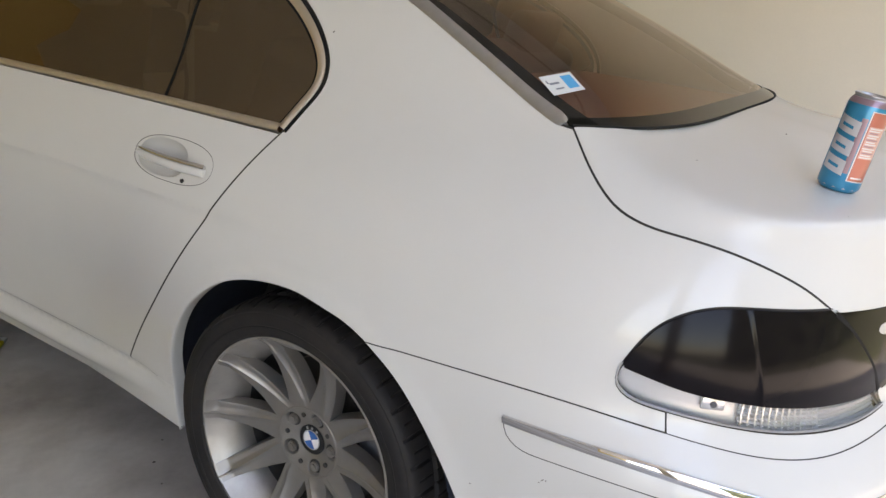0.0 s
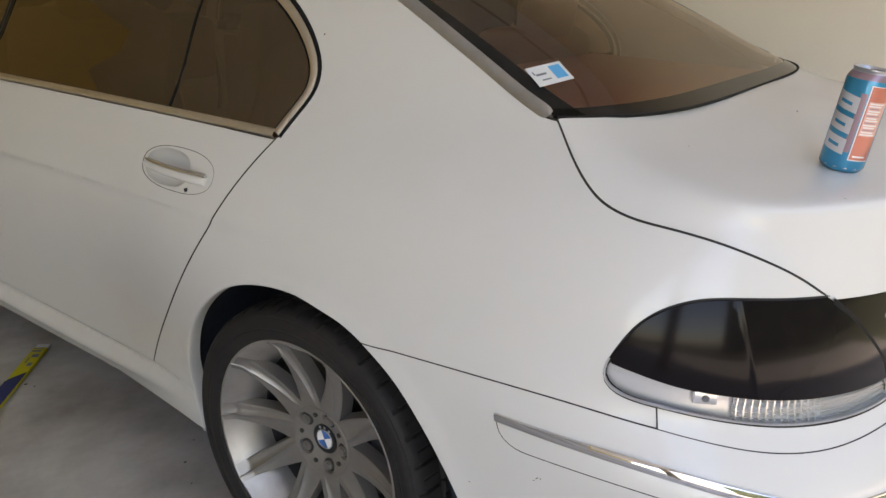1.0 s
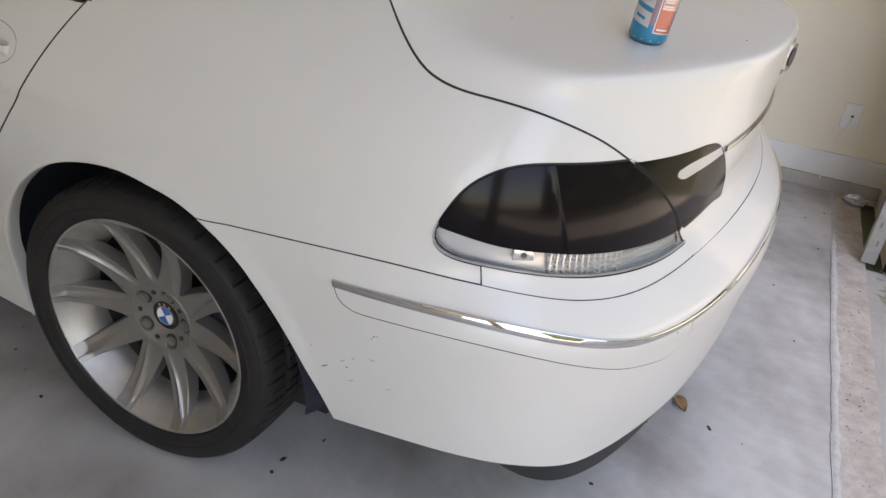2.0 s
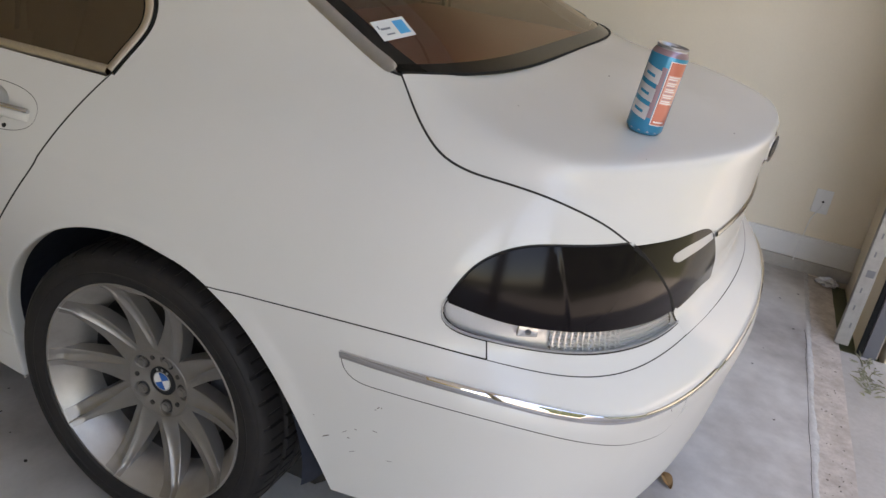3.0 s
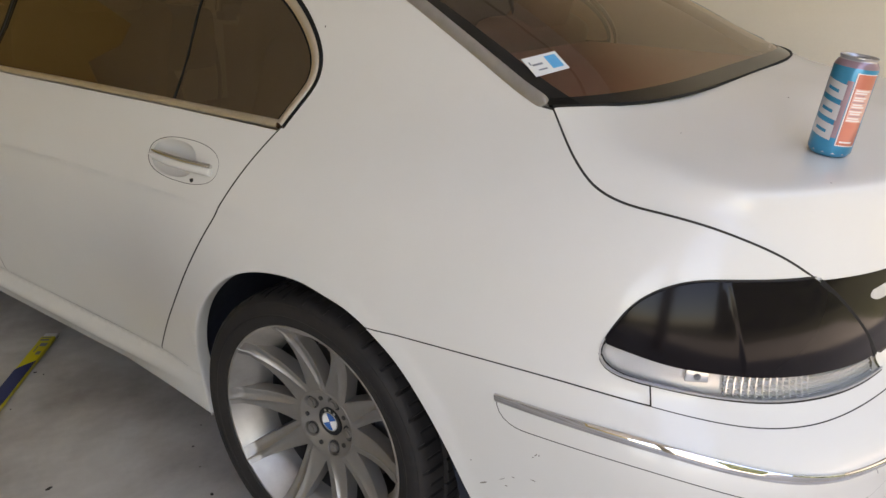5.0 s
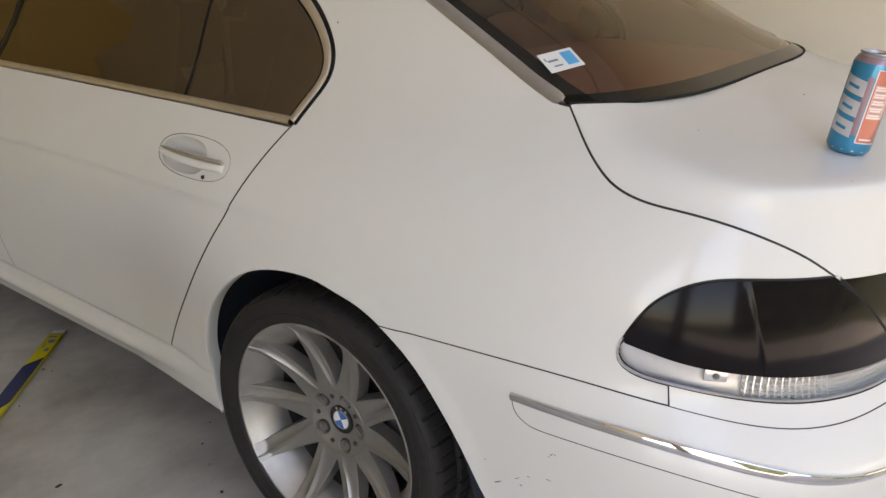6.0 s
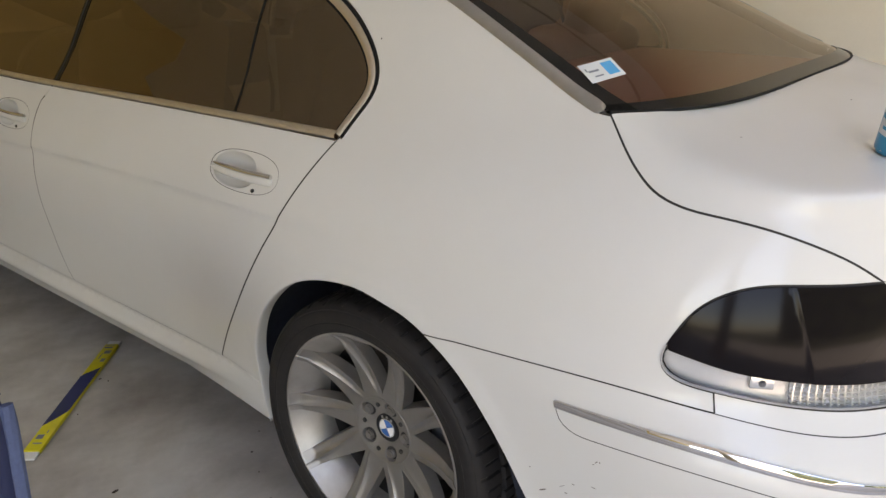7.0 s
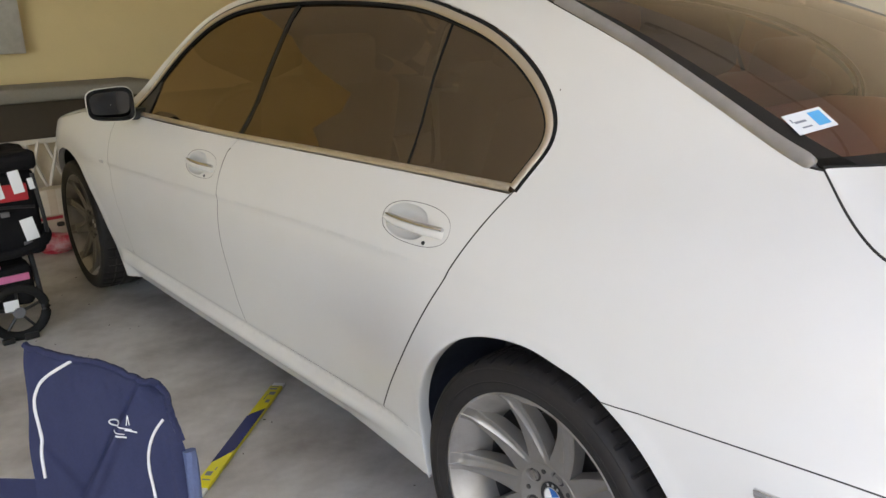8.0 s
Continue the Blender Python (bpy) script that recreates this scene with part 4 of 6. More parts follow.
# roof, screens, bonnet
def rolled(edge, spine, reach, n=24, k=0.45):
    """A crowned sheet from an edge on the skin to the middle line."""
    C = shell(edge[:, 0], edge[:, 1])
    w = shell(edge[:, 0], edge[:, 1] + 0.004) - shell(edge[:, 0], edge[:, 1])
    w /= np.linalg.norm(w, axis=1, keepdims=True)
    mid_ = C * (1 - k) + spine * k
    mid_[:, 2] = spine[:, 2] - (spine[:, 2] - C[:, 2]) * 0.12
    flat = C * 0.35 + spine * 0.65
    flat[:, 2] = spine[:, 2]
    c = [C, C + w * reach, mid_, flat, spine]
    return np.array([sum(math.comb(4, j) * v ** j * (1 - v) ** (4 - j) * c[j] for j in range(5)) for v in np.linspace(0, 1, n)])


def mirrored(P):
    bm = grid_bm(P, flip=True)
    grid_bm(P * (1, -1, 1) + (0, 2 * MID, 0), bm)
    bmesh.ops.remove_doubles(bm, verts=bm.verts, dist=0.0006)
    return bm


e = smooth_path(RAIL[:6], 0.03)
sp = np.stack([spline((-1.85, -1.3, -0.7, -0.244), (-1.98, -1.35, -0.75, -0.33))(e[:, 0]), np.full(len(e), MID), spline((-1.85, -1.4, -0.8, -0.244), (1.45, 1.492, 1.482, 1.435))(e[:, 0])], 1)
part("roof", mirrored(rolled(e, sp, 0.06)), PAINT, car, smooth=70)


def sheet(edge_pts, mid_pts, power=5.0, n=33):
    """Glass that bows between a curved edge and its mirror image."""
    rows = []
    for i, (a, b) in enumerate(zip(edge_pts, mid_pts)):
        row = []
        bend = 2.4 + (power - 2.4) * (i / (len(edge_pts) - 1)) ** 1.5
        for w in np.linspace(-1, 1, n):
            k = 1 - abs(w) ** bend
            row.append((a[0] + (b[0] - a[0]) * k, MID + (MID - a[1]) * w, a[2] + (b[2] - a[2]) * (1 - abs(w) ** 3.0)))
        rows.append(row)
    return np.array(rows)


SCREEN_EDGE = [(-0.215, 1.372), (0.020, 1.284), (0.172, 1.2195), (0.290, 1.166), (0.391, 1.121), (0.452, 1.101)]
se = smooth_path(SCREEN_EDGE, 0.03)
ep = shell(se[:, 0], se[:, 1]) - normals(shell, se[:, 0], se[:, 1]) * 0.004
t_ = np.linspace(0, 1, len(se))
mp = np.stack([-0.30 + (0.566 + 0.30) * t_ + 0.012 * t_ ** 8, np.full(len(t_), MID), 1.432 + (1.098 - 1.432) * t_ + 0.035 * np.sin(math.pi * t_)], 1)
screen_grid = sheet(ep, mp)
screen = part("rear_screen", grid_bm(screen_grid), SCREEN, car, "dark tinted curved rear window glass")
frit = sheet(ep, mp, n=65) + (0, 0, 0.0018)
part("screen_border", grid_bm(frit[-2:]), FRIT, screen, "black border band along the lower glass edge")
part("screen_border", grid_bm(frit[:, :3]), FRIT, screen)
part("screen_border", grid_bm(frit[:, -3:]), FRIT, screen)
strip("screen_trim", [((a[0] + b[0]) / 2 + 0.001, (a[1] + b[1]) / 2 - 0.0005) for a, b in zip([(-0.244, 1.372), (-0.007, 1.284), (0.145, 1.221), (0.278, 1.161), (0.376, 1.117), (0.430, 1.1005)], [(-0.19, 1.377), (0.030, 1.291), (0.179, 1.2235), (0.282, 1.177), (0.391, 1.1305), (0.450, 1.108)])],
      ribbon(0.022, 0.003, -0.012), DULL, screen, taper=True, step=0.006, label="dull metal moulding beside the glass")
low = frit[-1]
part("lower_seal", tube_bm(low + (0.002, 0, 0.0), 0.0032, 6), RUBBER, screen)

we = smooth_path(RAIL[5:], 0.03)
wp = shell(we[:, 0], we[:, 1]) - normals(shell, we[:, 0], we[:, 1]) * 0.004
t_ = np.linspace(0, 1, len(we))
wm = np.stack([-1.98 - 0.86 * t_, np.full(len(t_), MID), 1.45 - 0.42 * t_ + 0.03 * np.sin(math.pi * t_)], 1)
part("windscreen", grid_bm(sheet(wp, wm), flip=True), TINT, car, "curved front windscreen glass")
he = smooth_path(HOOD, 0.04)
hs = np.stack([np.interp(he[:, 0], (S0 + 0.6, -2.46), (-3.98, -2.84)), np.full(len(he), MID), np.interp(he[:, 0], (S0 + 0.6, -3.2, -2.46), (0.76, 0.965, 1.03))], 1)
part("bonnet", mirrored(rolled(he, hs, 0.05)), PAINT, car, smooth=70)
nose = outline([(HOOD[-1][0], 0.75), (S0, 0.73)], [(S0, 0.73), (S0, 0.22)], [(S0, 0.22), (-3.70, 0.24), (-3.62, 0.30)], FARCH[9:][::-1], [(-3.54, 0.590), (-3.62, 0.585), (HOOD[-1][0], 0.60)], [(HOOD[-1][0], 0.60), (HOOD[-1][0], 0.75)])
panel("front_bumper", nose, PAINT, car, both=True, step=0.05)

# side glass, pillars, bright surround
window = outline([(-0.146, 1.012), (-0.514, 1.010), (-0.874, 1.012), (-1.35, 1.006), (-2.191, 1.008), (-2.335, 1.012)], GLASS_TOP[::-1])
CPOST = [(-0.488, 1.008), (-0.510, 1.10), (-0.525, 1.20), (-0.534, 1.338)]
BPOST = [(-1.365, 1.004), (-1.362, 1.186), (-1.360, 1.412)]
for side in "LR":
    g = panel("side_glass", window, TINT, car, gap=0.0, step=0.05, depth=0.010, lip=0, sides=side, label="brown tinted side window glass")
    strip("divider_bar", CPOST, [(-0.004, -0.016), (-0.0035, -0.0088), (0.0035, -0.0088), (0.004, -0.016)], RUBBER, g, sides=side)
    strip("centre_pillar", BPOST, [(-0.017, -0.020), (-0.016, -0.0086), (0.016, -0.0086), (0.017, -0.020)], FRIT, g, sides=side, label="black centre pillar cover")
    strip("pillar_gap", BPOST, [(-0.0035, -0.012), (-0.0028, -0.0072), (0.0028, -0.0072), (0.0035, -0.012)], GAP, g, sides=side)
    strip("belt_moulding", [(-2.40, 1.002), (-2.191, 1.0015), (-1.318, 0.997), (-0.874, 1.0015), (-0.514, 1.003), (-0.136, 1.0015)], ribbon(0.0135, 0.0045, -0.010), SATIN, car, sides=side, label="satin champagne metal strip under the windows")
    arc = smooth_path(SEAL, 0.012)
    t2 = np.gradient(arc, axis=0)
    t2 /= np.linalg.norm(t2, axis=1, keepdims=True)
    left = np.stack([-t2[:, 1], t2[:, 0]], 1)
    strip("window_seal", arc + left * 0.0045, ribbon(0.0072, -0.001, -0.012), RUBBER, car, sides=side, label="black rubber window seal")
    strip("window_moulding", arc + left * 0.0170, ribbon(0.0175, 0.0035, -0.010), SATIN, car, sides=side, label="satin champagne metal window surround")
    strip("inner_seal", arc + left * 0.0280, ribbon(0.006, -0.003, -0.014), RUBBER, car, sides=side)
    corner_ = outline([(-2.36, 1.012), (-2.20, 1.012)], [(-2.20, 1.012), (-2.225, 1.128)], [(-2.225, 1.128), (-2.36, 1.012)])
    panel("mirror_base", corner_, BLACK, car, gap=0.0, depth=0.004, step=0.03, sides=side)

# wheels
def wheel(x, y, turn, side, concave=0.062, width=0.275, size=1.0, fine=False, metal=None):
    """A wheel whose outer face looks along -y, with ten broad spokes."""
    m = pose(x, y, 0.337 * size, 0, 0, 0) @ Matrix.Diagonal((size, 1, size, 1)) @ (pose(0, 0, 0, 0, 0, 180) if side == "R" else Matrix.Identity(4)) @ pose(0, 0, 0, 0, turn, 0)
    metal, bed = metal or (ALLOY, BARREL)

    def lathe(profile, seg=120):
        q = np.linspace(0, 2 * math.pi, seg, endpoint=False)
        return np.array([[(r * math.cos(b), yy, r * math.sin(b)) for b in q] for r, yy in profile])

    barrel = [(0.2630, 0.012), (0.2630, 0.001), (0.2610, -0.003), (0.2560, -0.003), (0.2525, 0.002), (0.2440, 0.012), (0.2330, 0.026), (0.2210, 0.044), (0.2120, 0.068), (0.2090, 0.092)]
    w = part("wheel", grid_bm(lathe(barrel), close_v=True), bed, car, "silver alloy wheel with ten broad spokes")
    w.matrix_basis = m
    part("inner_barrel", grid_bm(lathe([(0.2090, 0.092), (0.2080, 0.100), (0.2080, width - 0.03), (0.245, width - 0.01)]), close_v=True), DEEP_SHADE, w)
    # tyre: bulged sidewall, square shoulder, grooved tread
    prof = [(0.2570, 0.006), (0.2625, -0.004), (0.2660, -0.0075), (0.2685, -0.0078), (0.2720, -0.0095), (0.2860, -0.0135), (0.2885, -0.0128), (0.2905, -0.0142), (0.3020, -0.0145), (0.3120, -0.0120), (0.3150, -0.0102), (0.3180, -0.0098), (0.3245, -0.0050), (0.3285, 0.0010), (0.3312, 0.0080)]
    seg = 720 if fine else 240
    q = np.linspace(0, 2 * math.pi, seg, endpoint=False)
    pitch = 20 if fine else 6
    tread = []
    for yy in np.linspace(0.012, width - 0.012, 64 if fine else 30):
        row = []
        k = (yy - 0.012) / (width - 0.024)
        crown = 0.3322 + 0.0050 * (1 - (2 * k - 1) ** 4)
        main = any(abs(k - g) < 0.026 for g in (0.17, 0.39, 0.61, 0.83))
        for i, b in enumerate(q):
            lean = (i + (pitch // 3 if k > 0.5 else 0)) % pitch
            wide = 2 if fine else 1
            cut = 0.008 if main else (0.0065 if lean < wide and not 0.39 < k < 0.61 else 0.0)
            cut = cut or (0.003 if fine and lean == pitch // 2 else 0.0)
            row.append(((crown - cut) * math.cos(b), yy, (crown - cut) * math.sin(b)))
        tread.append(row)

    def worn(i, r):
        lean = i % pitch
        return 0.0034 if lean < 2 and r > 0.325 else 0.0
    rows_ = [[((r - worn(i, r) * 0.6) * math.cos(b), yy + worn(i, r), (r - worn(i, r) * 0.6) * math.sin(b)) for i, b in enumerate(q)] for r, yy in prof]
    rows_ += tread + [[(r * math.cos(b), width - yy, r * math.sin(b)) for b in q] for r, yy in prof[::-1]]
    t = part("tyre", grid_bm(np.array(rows_), close_v=True), TYRE, w, "black road tyre with a worn grooved tread", smooth=22)
    # spokes: a sharp crest off the middle, hollow flanks, tips that spread into the rim
    spoke_mesh = None
    hub_y = concave - 0.004
    for k in range(10):
        b = 2 * math.pi * k / 10
        if spoke_mesh is None:
            rows_ = []
            for v in np.linspace(0, 1, 34):
                r = 0.078 + v * 0.1800
                half = float(np.interp(r, (0.078, 0.10, 0.14, 0.19, 0.225, 0.245, 0.2585), (0.0250, 0.0305, 0.0275, 0.0240, 0.0228, 0.0228, 0.0225)))
                yface = hub_y - (hub_y - 0.004) * (0.06 * v + 0.94 * v ** 2.4)
                dish = float(np.interp(r, (0.2120, 0.2210, 0.2330, 0.2440, 0.2525, 0.2560), (0.068, 0.044, 0.026, 0.012, 0.002, -0.003)))
                b_ = min(1.0, max(0.0, (r - 0.222) / 0.028))
                b_ = b_ * b_ * (3 - 2 * b_)
                yface = yface * (1 - b_) + (dish - 0.0012) * b_
                rise = float(np.interp(r, (0.06, 0.082, 0.11, 0.19, 0.235, 0.2580), (0.0, 0.0, 0.0050, 0.0085, 0.0085, 0.0020)))
                wall = float(np.interp(r, (0.06, 0.20, 0.2585), (0.032, 0.030, 0.012)))
                row = []
                mid = -0.60 + 1.05 * v
                fade = min(1.0, max(0.0, (0.2580 - r) / 0.045)) ** 0.8
                for h, d, e in ((-1.12, 0.0, 1.0), (-1.06, 0.0, 0.45), (-1.0, 0.10, 0.0), (-0.94, 0.20, 0.0), (-0.80, 0.24, 0.0), (-0.66, 0.20, 0.0), (-0.56, 0.15, 0.0), (-0.46, 0.22, 0.0), (-0.30, 0.48, 0.0), (-0.16, 0.80, 0.0), (-0.10, 0.97, 0.0), (-0.07, 1.0, 0.0),
                                 (-0.04, 0.97, 0.0), (0.02, 0.76, 0.0), (0.14, 0.44, 0.0), (0.34, 0.20, 0.0), (0.56, 0.16, 0.0), (0.76, 0.18, 0.0), (0.92, 0.16, 0.0), (1.0, 0.02, 0.0), (1.06, 0.0, 0.45), (1.12, 0.0, 1.0)):
                    row.append((r, yface - rise * (d * fade if abs(h + 0.07) > 0.05 else d) + wall * e, half * (h if abs(h) > 1 else mid + (h + 0.07) * ((1 + mid) / 0.93 if h < -0.07 else (1 - mid) / 1.07))))
                row = [(math.sqrt(x_ * x_ - z_ * z_), y_, z_) for x_, y_, z_ in row]
                rows_.append(row)
            rows_.append([(x_ + 0.002, 0.014, z_) for x_, _, z_ in rows_[-1]])
            s_ = part("spoke", grid_bm(np.array(rows_), flip=False), metal, w, smooth=26)
            spoke_mesh = s_.data
        else:
            s_ = new("spoke", spoke_mesh)
            s_.parent = w
        s_.matrix_basis = pose(0, 0, 0, 0, math.degrees(b), 0)
    # hub face with five bolt wells, dished towards the cap
    def well(p):
        d = min(math.hypot(p[0] - 0.0605 * math.cos(2 * math.pi * k / 5), p[2] - 0.0605 * math.sin(2 * math.pi * k / 5)) for k in range(5))
        k = min(1.0, max(0.0, (0.0186 - d) / 0.0024))
        k = k * k * (3 - 2 * k)
        return (p[0], p[1] * (1 - k) + (hub_y + 0.0118) * k, p[2])
    top = hub_y + 0.016
    hub = [(0.0340, top + 0.004), (0.0350, top + 0.0005), (0.0362, top - 0.0016), (0.0378, top - 0.0016)]
    hub += [(r, top - 0.002 - 0.0150 * (r - 0.0385) / 0.044) for r in np.linspace(0.0385, 0.0825, 40 if fine else 22)] + [(0.086, hub_y + 0.0006), (0.092, hub_y + 0.006), (0.096, hub_y + 0.016), (0.097, hub_y + 0.04)]
    face_ = [[well(p) for p in row] for row in lathe(hub, 300 if fine else 160)]
    part("hub", grid_bm(np.array(face_), close_v=True), metal, w, smooth=40)
    f = pose(0, 0, 0, 90)
    for k in range(5):
        c = Matrix.Rotation(2 * math.pi * k / 5, 4, "Y") @ Vector((0.0605, hub_y + 0.0118, 0))
        part("lug_seat", cyl_bm(0.0164, 0.002, c, 28, turn=f), POCKET_SHADE, w)
        part("lug_bolt", cyl_bm(0.0118, 0.012, c + Vector((0, -0.005, 0)), 24, turn=f, bevel=0.0035), metal, w)
        c = Matrix.Rotation(2 * math.pi * (k + 0.5) / 5, 4, "Y") @ Vector((0.0625, hub_y + 0.0042, 0))
        part("rivet_recess", cyl_bm(0.0055, 0.003, c, 16, turn=f), POCKET_SHADE, w)
    part("centre_cap", cyl_bm(0.0345, 0.006, (0, top - 0.0002, 0), 48, turn=f, bevel=0.0018), BLACK, w, "round centre cap with blue and white quarters")
    part("cap_ring", grid_bm(lathe([(0.0212, top - 0.0031), (0.0218, top - 0.0040), (0.0232, top - 0.0040), (0.0238, top - 0.0031)], 48), close_v=True), STEEL, w)
    for k in range(4):
        q4 = bmesh.new()
        v0 = q4.verts.new((0, top - 0.0037, 0))
        ring = [q4.verts.new((0.0212 * math.cos(b), top - 0.0037, 0.0212 * math.sin(b))) for b in np.linspace(k * math.pi / 2 + CAP_TURN, (k + 1) * math.pi / 2 + CAP_TURN, 10)]
        for p_, r_ in zip(ring, ring[1:]):
            q4.faces.new((v0, p_, r_))
        part("cap_quarter", q4, (BLUE, WHITE)[k % 2], w, smooth=0)
    for k in range(3):
        b = math.radians(62 + 28 * k)
        part("cap_mark", box_bm((0.0055, 0.0006, 0.0060), (0.0290 * math.cos(b), top - 0.0034, 0.0290 * math.sin(b)), turn=pose(0, 0, 0, 0, 90 - math.degrees(b), 0)), STEEL, w, smooth=0)
    part("brake_disc", cyl_bm(0.17, 0.028, (0, concave + 0.085, 0), 64, turn=pose(0, 0, 0, 90)), RUST, w)
    # Black disc added behind the hub for the shade there.
    part("hub_shade", cyl_bm(0.212, 0.01, (0, width - 0.04, 0), 48, turn=pose(0, 0, 0, 90)), GAP, w)
    part("caliper", box_bm((0.07, 0.05, 0.17), (0.13, concave + 0.075, 0.03), 0.012), GREY, w)
    return w


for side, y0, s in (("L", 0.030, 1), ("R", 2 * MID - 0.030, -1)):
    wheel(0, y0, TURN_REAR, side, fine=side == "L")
    wheel(-3.265, y0 + 0.036 * s, TURN_FRONT, side, 0.045, 0.245, 1.035, metal=(ALLOY_SHADED, BARREL_SHADED))

# arch liners and underbody
def liner(x, r, side, mat):
    q = np.linspace(math.radians(-12), math.radians(192), 50)
    rim = [(x + r * math.cos(b), 0.335 + r * math.sin(b)) for b in q]
    skin = [float(shell(np.array([u_]), np.array([max(z_, 0.22)]))[0][1]) for u_, z_ in rim]
    rows_ = [[(x + (u_ - x) * (r + d) / r, y_ + yy, 0.335 + (z_ - 0.335) * (r + d) / r) for (u_, z_), y_ in zip(rim, skin)] for yy, d in ((0.022, 0.003), (0.045, 0.014))]
    rows_ += [[(x + (u_ - x) * (r + d) / r, max(yy, y_ + 0.06), 0.335 + (z_ - 0.335) * (r + d) / r) for (u_, z_), y_ in zip(rim, skin)] for yy, d in ((0.13, 0.022), (0.34, 0.02))]
    P = np.array(rows_)
    if side == "R":
        P = P * (1, -1, 1) + (0, 2 * MID, 0)
    bm = grid_bm(P, flip=side == "R")
    part("arch_liner", bm, mat, car, "dark plastic wheel arch liner")
    back_ = cyl_bm(r + 0.04, 0.01, (x, 0.34 if side == "L" else 2 * MID - 0.34, 0.335), 48, turn=pose(0, 0, 0, 90))
    part("arch_back", back_, GAP, car)


for side in "LR":
    liner(0.0, 0.395, side, LINER)
    liner(-3.215, 0.425, side, GAP)
    arch_all = ARCH[:-1] + ARCH_LOW
    a2 = np.array(smooth_path(arch_all, 0.012))
    strip("arch_lip", a2, [(0.014, -0.0045), (0.004, -0.0024), (0.0005, -0.001), (-0.0012, -0.003), (-0.0015, -0.010), (-0.0012, -0.020), (0.000, -0.034)], PAINT, car, sides=side)
    strip("arch_lip", FARCH, [(0.0005, -0.001), (-0.0012, -0.003), (-0.0015, -0.010), (-0.001, -0.028)], PAINT, car, sides=side)
part("underbody", box_bm((2.0, 1.66, 0.16), (-1.56, MID, 0.29), 0.03), CARPET, car)
part("underbody", box_bm((0.50, 1.20, 0.20), (0.62, MID, 0.40), 0.04), CARPET, car)
part("underbody", box_bm((0.75, 1.20, 0.30), (0.0, MID, 0.38), 0.04), CARPET, car)
part("underbody", box_bm((1.4, 1.10, 0.30), (-3.2, MID, 0.38), 0.04), CARPET, car)

# cabin
for x, y, w in ((-1.75, 0.50, 0.52), (-1.75, 1.40, 0.52), (-0.62, 0.52, 0.60), (-0.62, 1.38, 0.60)):
    lean = 16 if x < -1 else 22
    body = box_bm((0.52, w, 0.16), (x - 0.05, y, 0.56), 0.05, 3)
    box_bm((0.15, w, 0.62), (x + 0.28, y, 0.86), 0.06, 3, bm=body, turn=pose(0, 0, 0, 0, lean, 0))
    cs = part("cabin_seat", body, LEATHER, car, "tan leather seat seen through tinted glass")
    part("headrest", box_bm((0.09, 0.27, 0.17), (x + 0.40, y, 1.215 if x < -1 else 1.17), 0.04, 3, turn=pose(0, 0, 0, 0, lean * 0.6, 0)), LEATHER, cs)
part("parcel_shelf", box_bm((0.62, 1.30, 0.05), (0.16, MID, 1.045), 0.02), SHELF, car)
part("dashboard", box_bm((0.45, 1.4, 0.30), (-2.45, MID, 0.90), 0.06, 3), CARPET, car)
part("steering_wheel", tube_bm([(-2.10 + 0.05 * math.sin(b), 0.50 + 0.185 * math.cos(b), 0.92 + 0.175 * math.sin(b)) for b in np.linspace(0, 2 * math.pi, 36, endpoint=False)], 0.014, 8, close=True), BLACK, car)
part("cabin_floor", box_bm((2.2, 1.5, 0.05), (-1.3, MID, 0.40)), CARPET, car, smooth=0)
hl = rolled(e + (0, -0.02), sp - (0, 0, 0.035), 0.05)
part("headlining", mirrored(hl - (0, 0, 0.018)), LINING, car)
for y in (0.13, 2 * MID - 0.13):
    part("door_card", box_bm((1.75, 0.03, 0.56), (-1.45, y, 0.68), 0.012), LEATHER, car)

# door mirrors
def door_mirror(side):
    k = 1 if side == "L" else -1
    y = lambda v: v if side == "L" else 2 * MID - v
    at, turn = Vector((MIRROR[0], y(MIRROR[1]), MIRROR[2])), pose(0, 0, 0, 0, -4, -13 * k)
    f = Matrix.Translation(at) @ turn

    def ring(wide, high, x, n=44):
        """A rounded four-sided ring, lower at its outer end."""
        o = oval(0, 0, wide * 0.885, high * 1.02, 4.2, n)
        return [(x, p, q * (1 + 0.10 * p / wide)) for p, q in o]

    m = part("door_mirror", grid_bm(np.array([ring(0.004, 0.003, -0.105), ring(0.05, 0.034, -0.101), ring(0.078, 0.052, -0.085), ring(0.093, 0.061, -0.055), ring(0.1005, 0.0655, -0.01), ring(0.1020, 0.0665, 0.042), ring(0.1010, 0.0655, 0.052), ring(0.0985, 0.0630, 0.054)]), close_v=True), PAINT, car, "white door mirror with a black rim")
    m.matrix_basis = f
    part("mirror_rim", grid_bm(np.array([ring(0.0985, 0.0630, 0.040), ring(0.0983, 0.0628, 0.0555), ring(0.0965, 0.061, 0.0575), ring(0.0860, 0.0520, 0.0560), ring(0.0835, 0.0490, 0.050), ring(0.0830, 0.0485, 0.036)]), close_v=True), RUBBER, m)
    g = part("mirror_glass", grid_bm(np.array([ring(0.0862, 0.0512, 0.0), ring(0.086, 0.051, 0.002), ring(0.045, 0.027, 0.0022), ring(0.001, 0.001, 0.0022)]), close_v=True), MIRRORED, m, "silvered mirror glass")
    g.matrix_basis = pose(0.043, 0, 0, 0, 15, 4 * k)
    part("mirror_arm", box_bm((0.08, 0.12, 0.045), (MIRROR[0] + 0.0, y(MIRROR[1] + 0.12), MIRROR[2] - 0.045), 0.014, 3), BLACK, car)


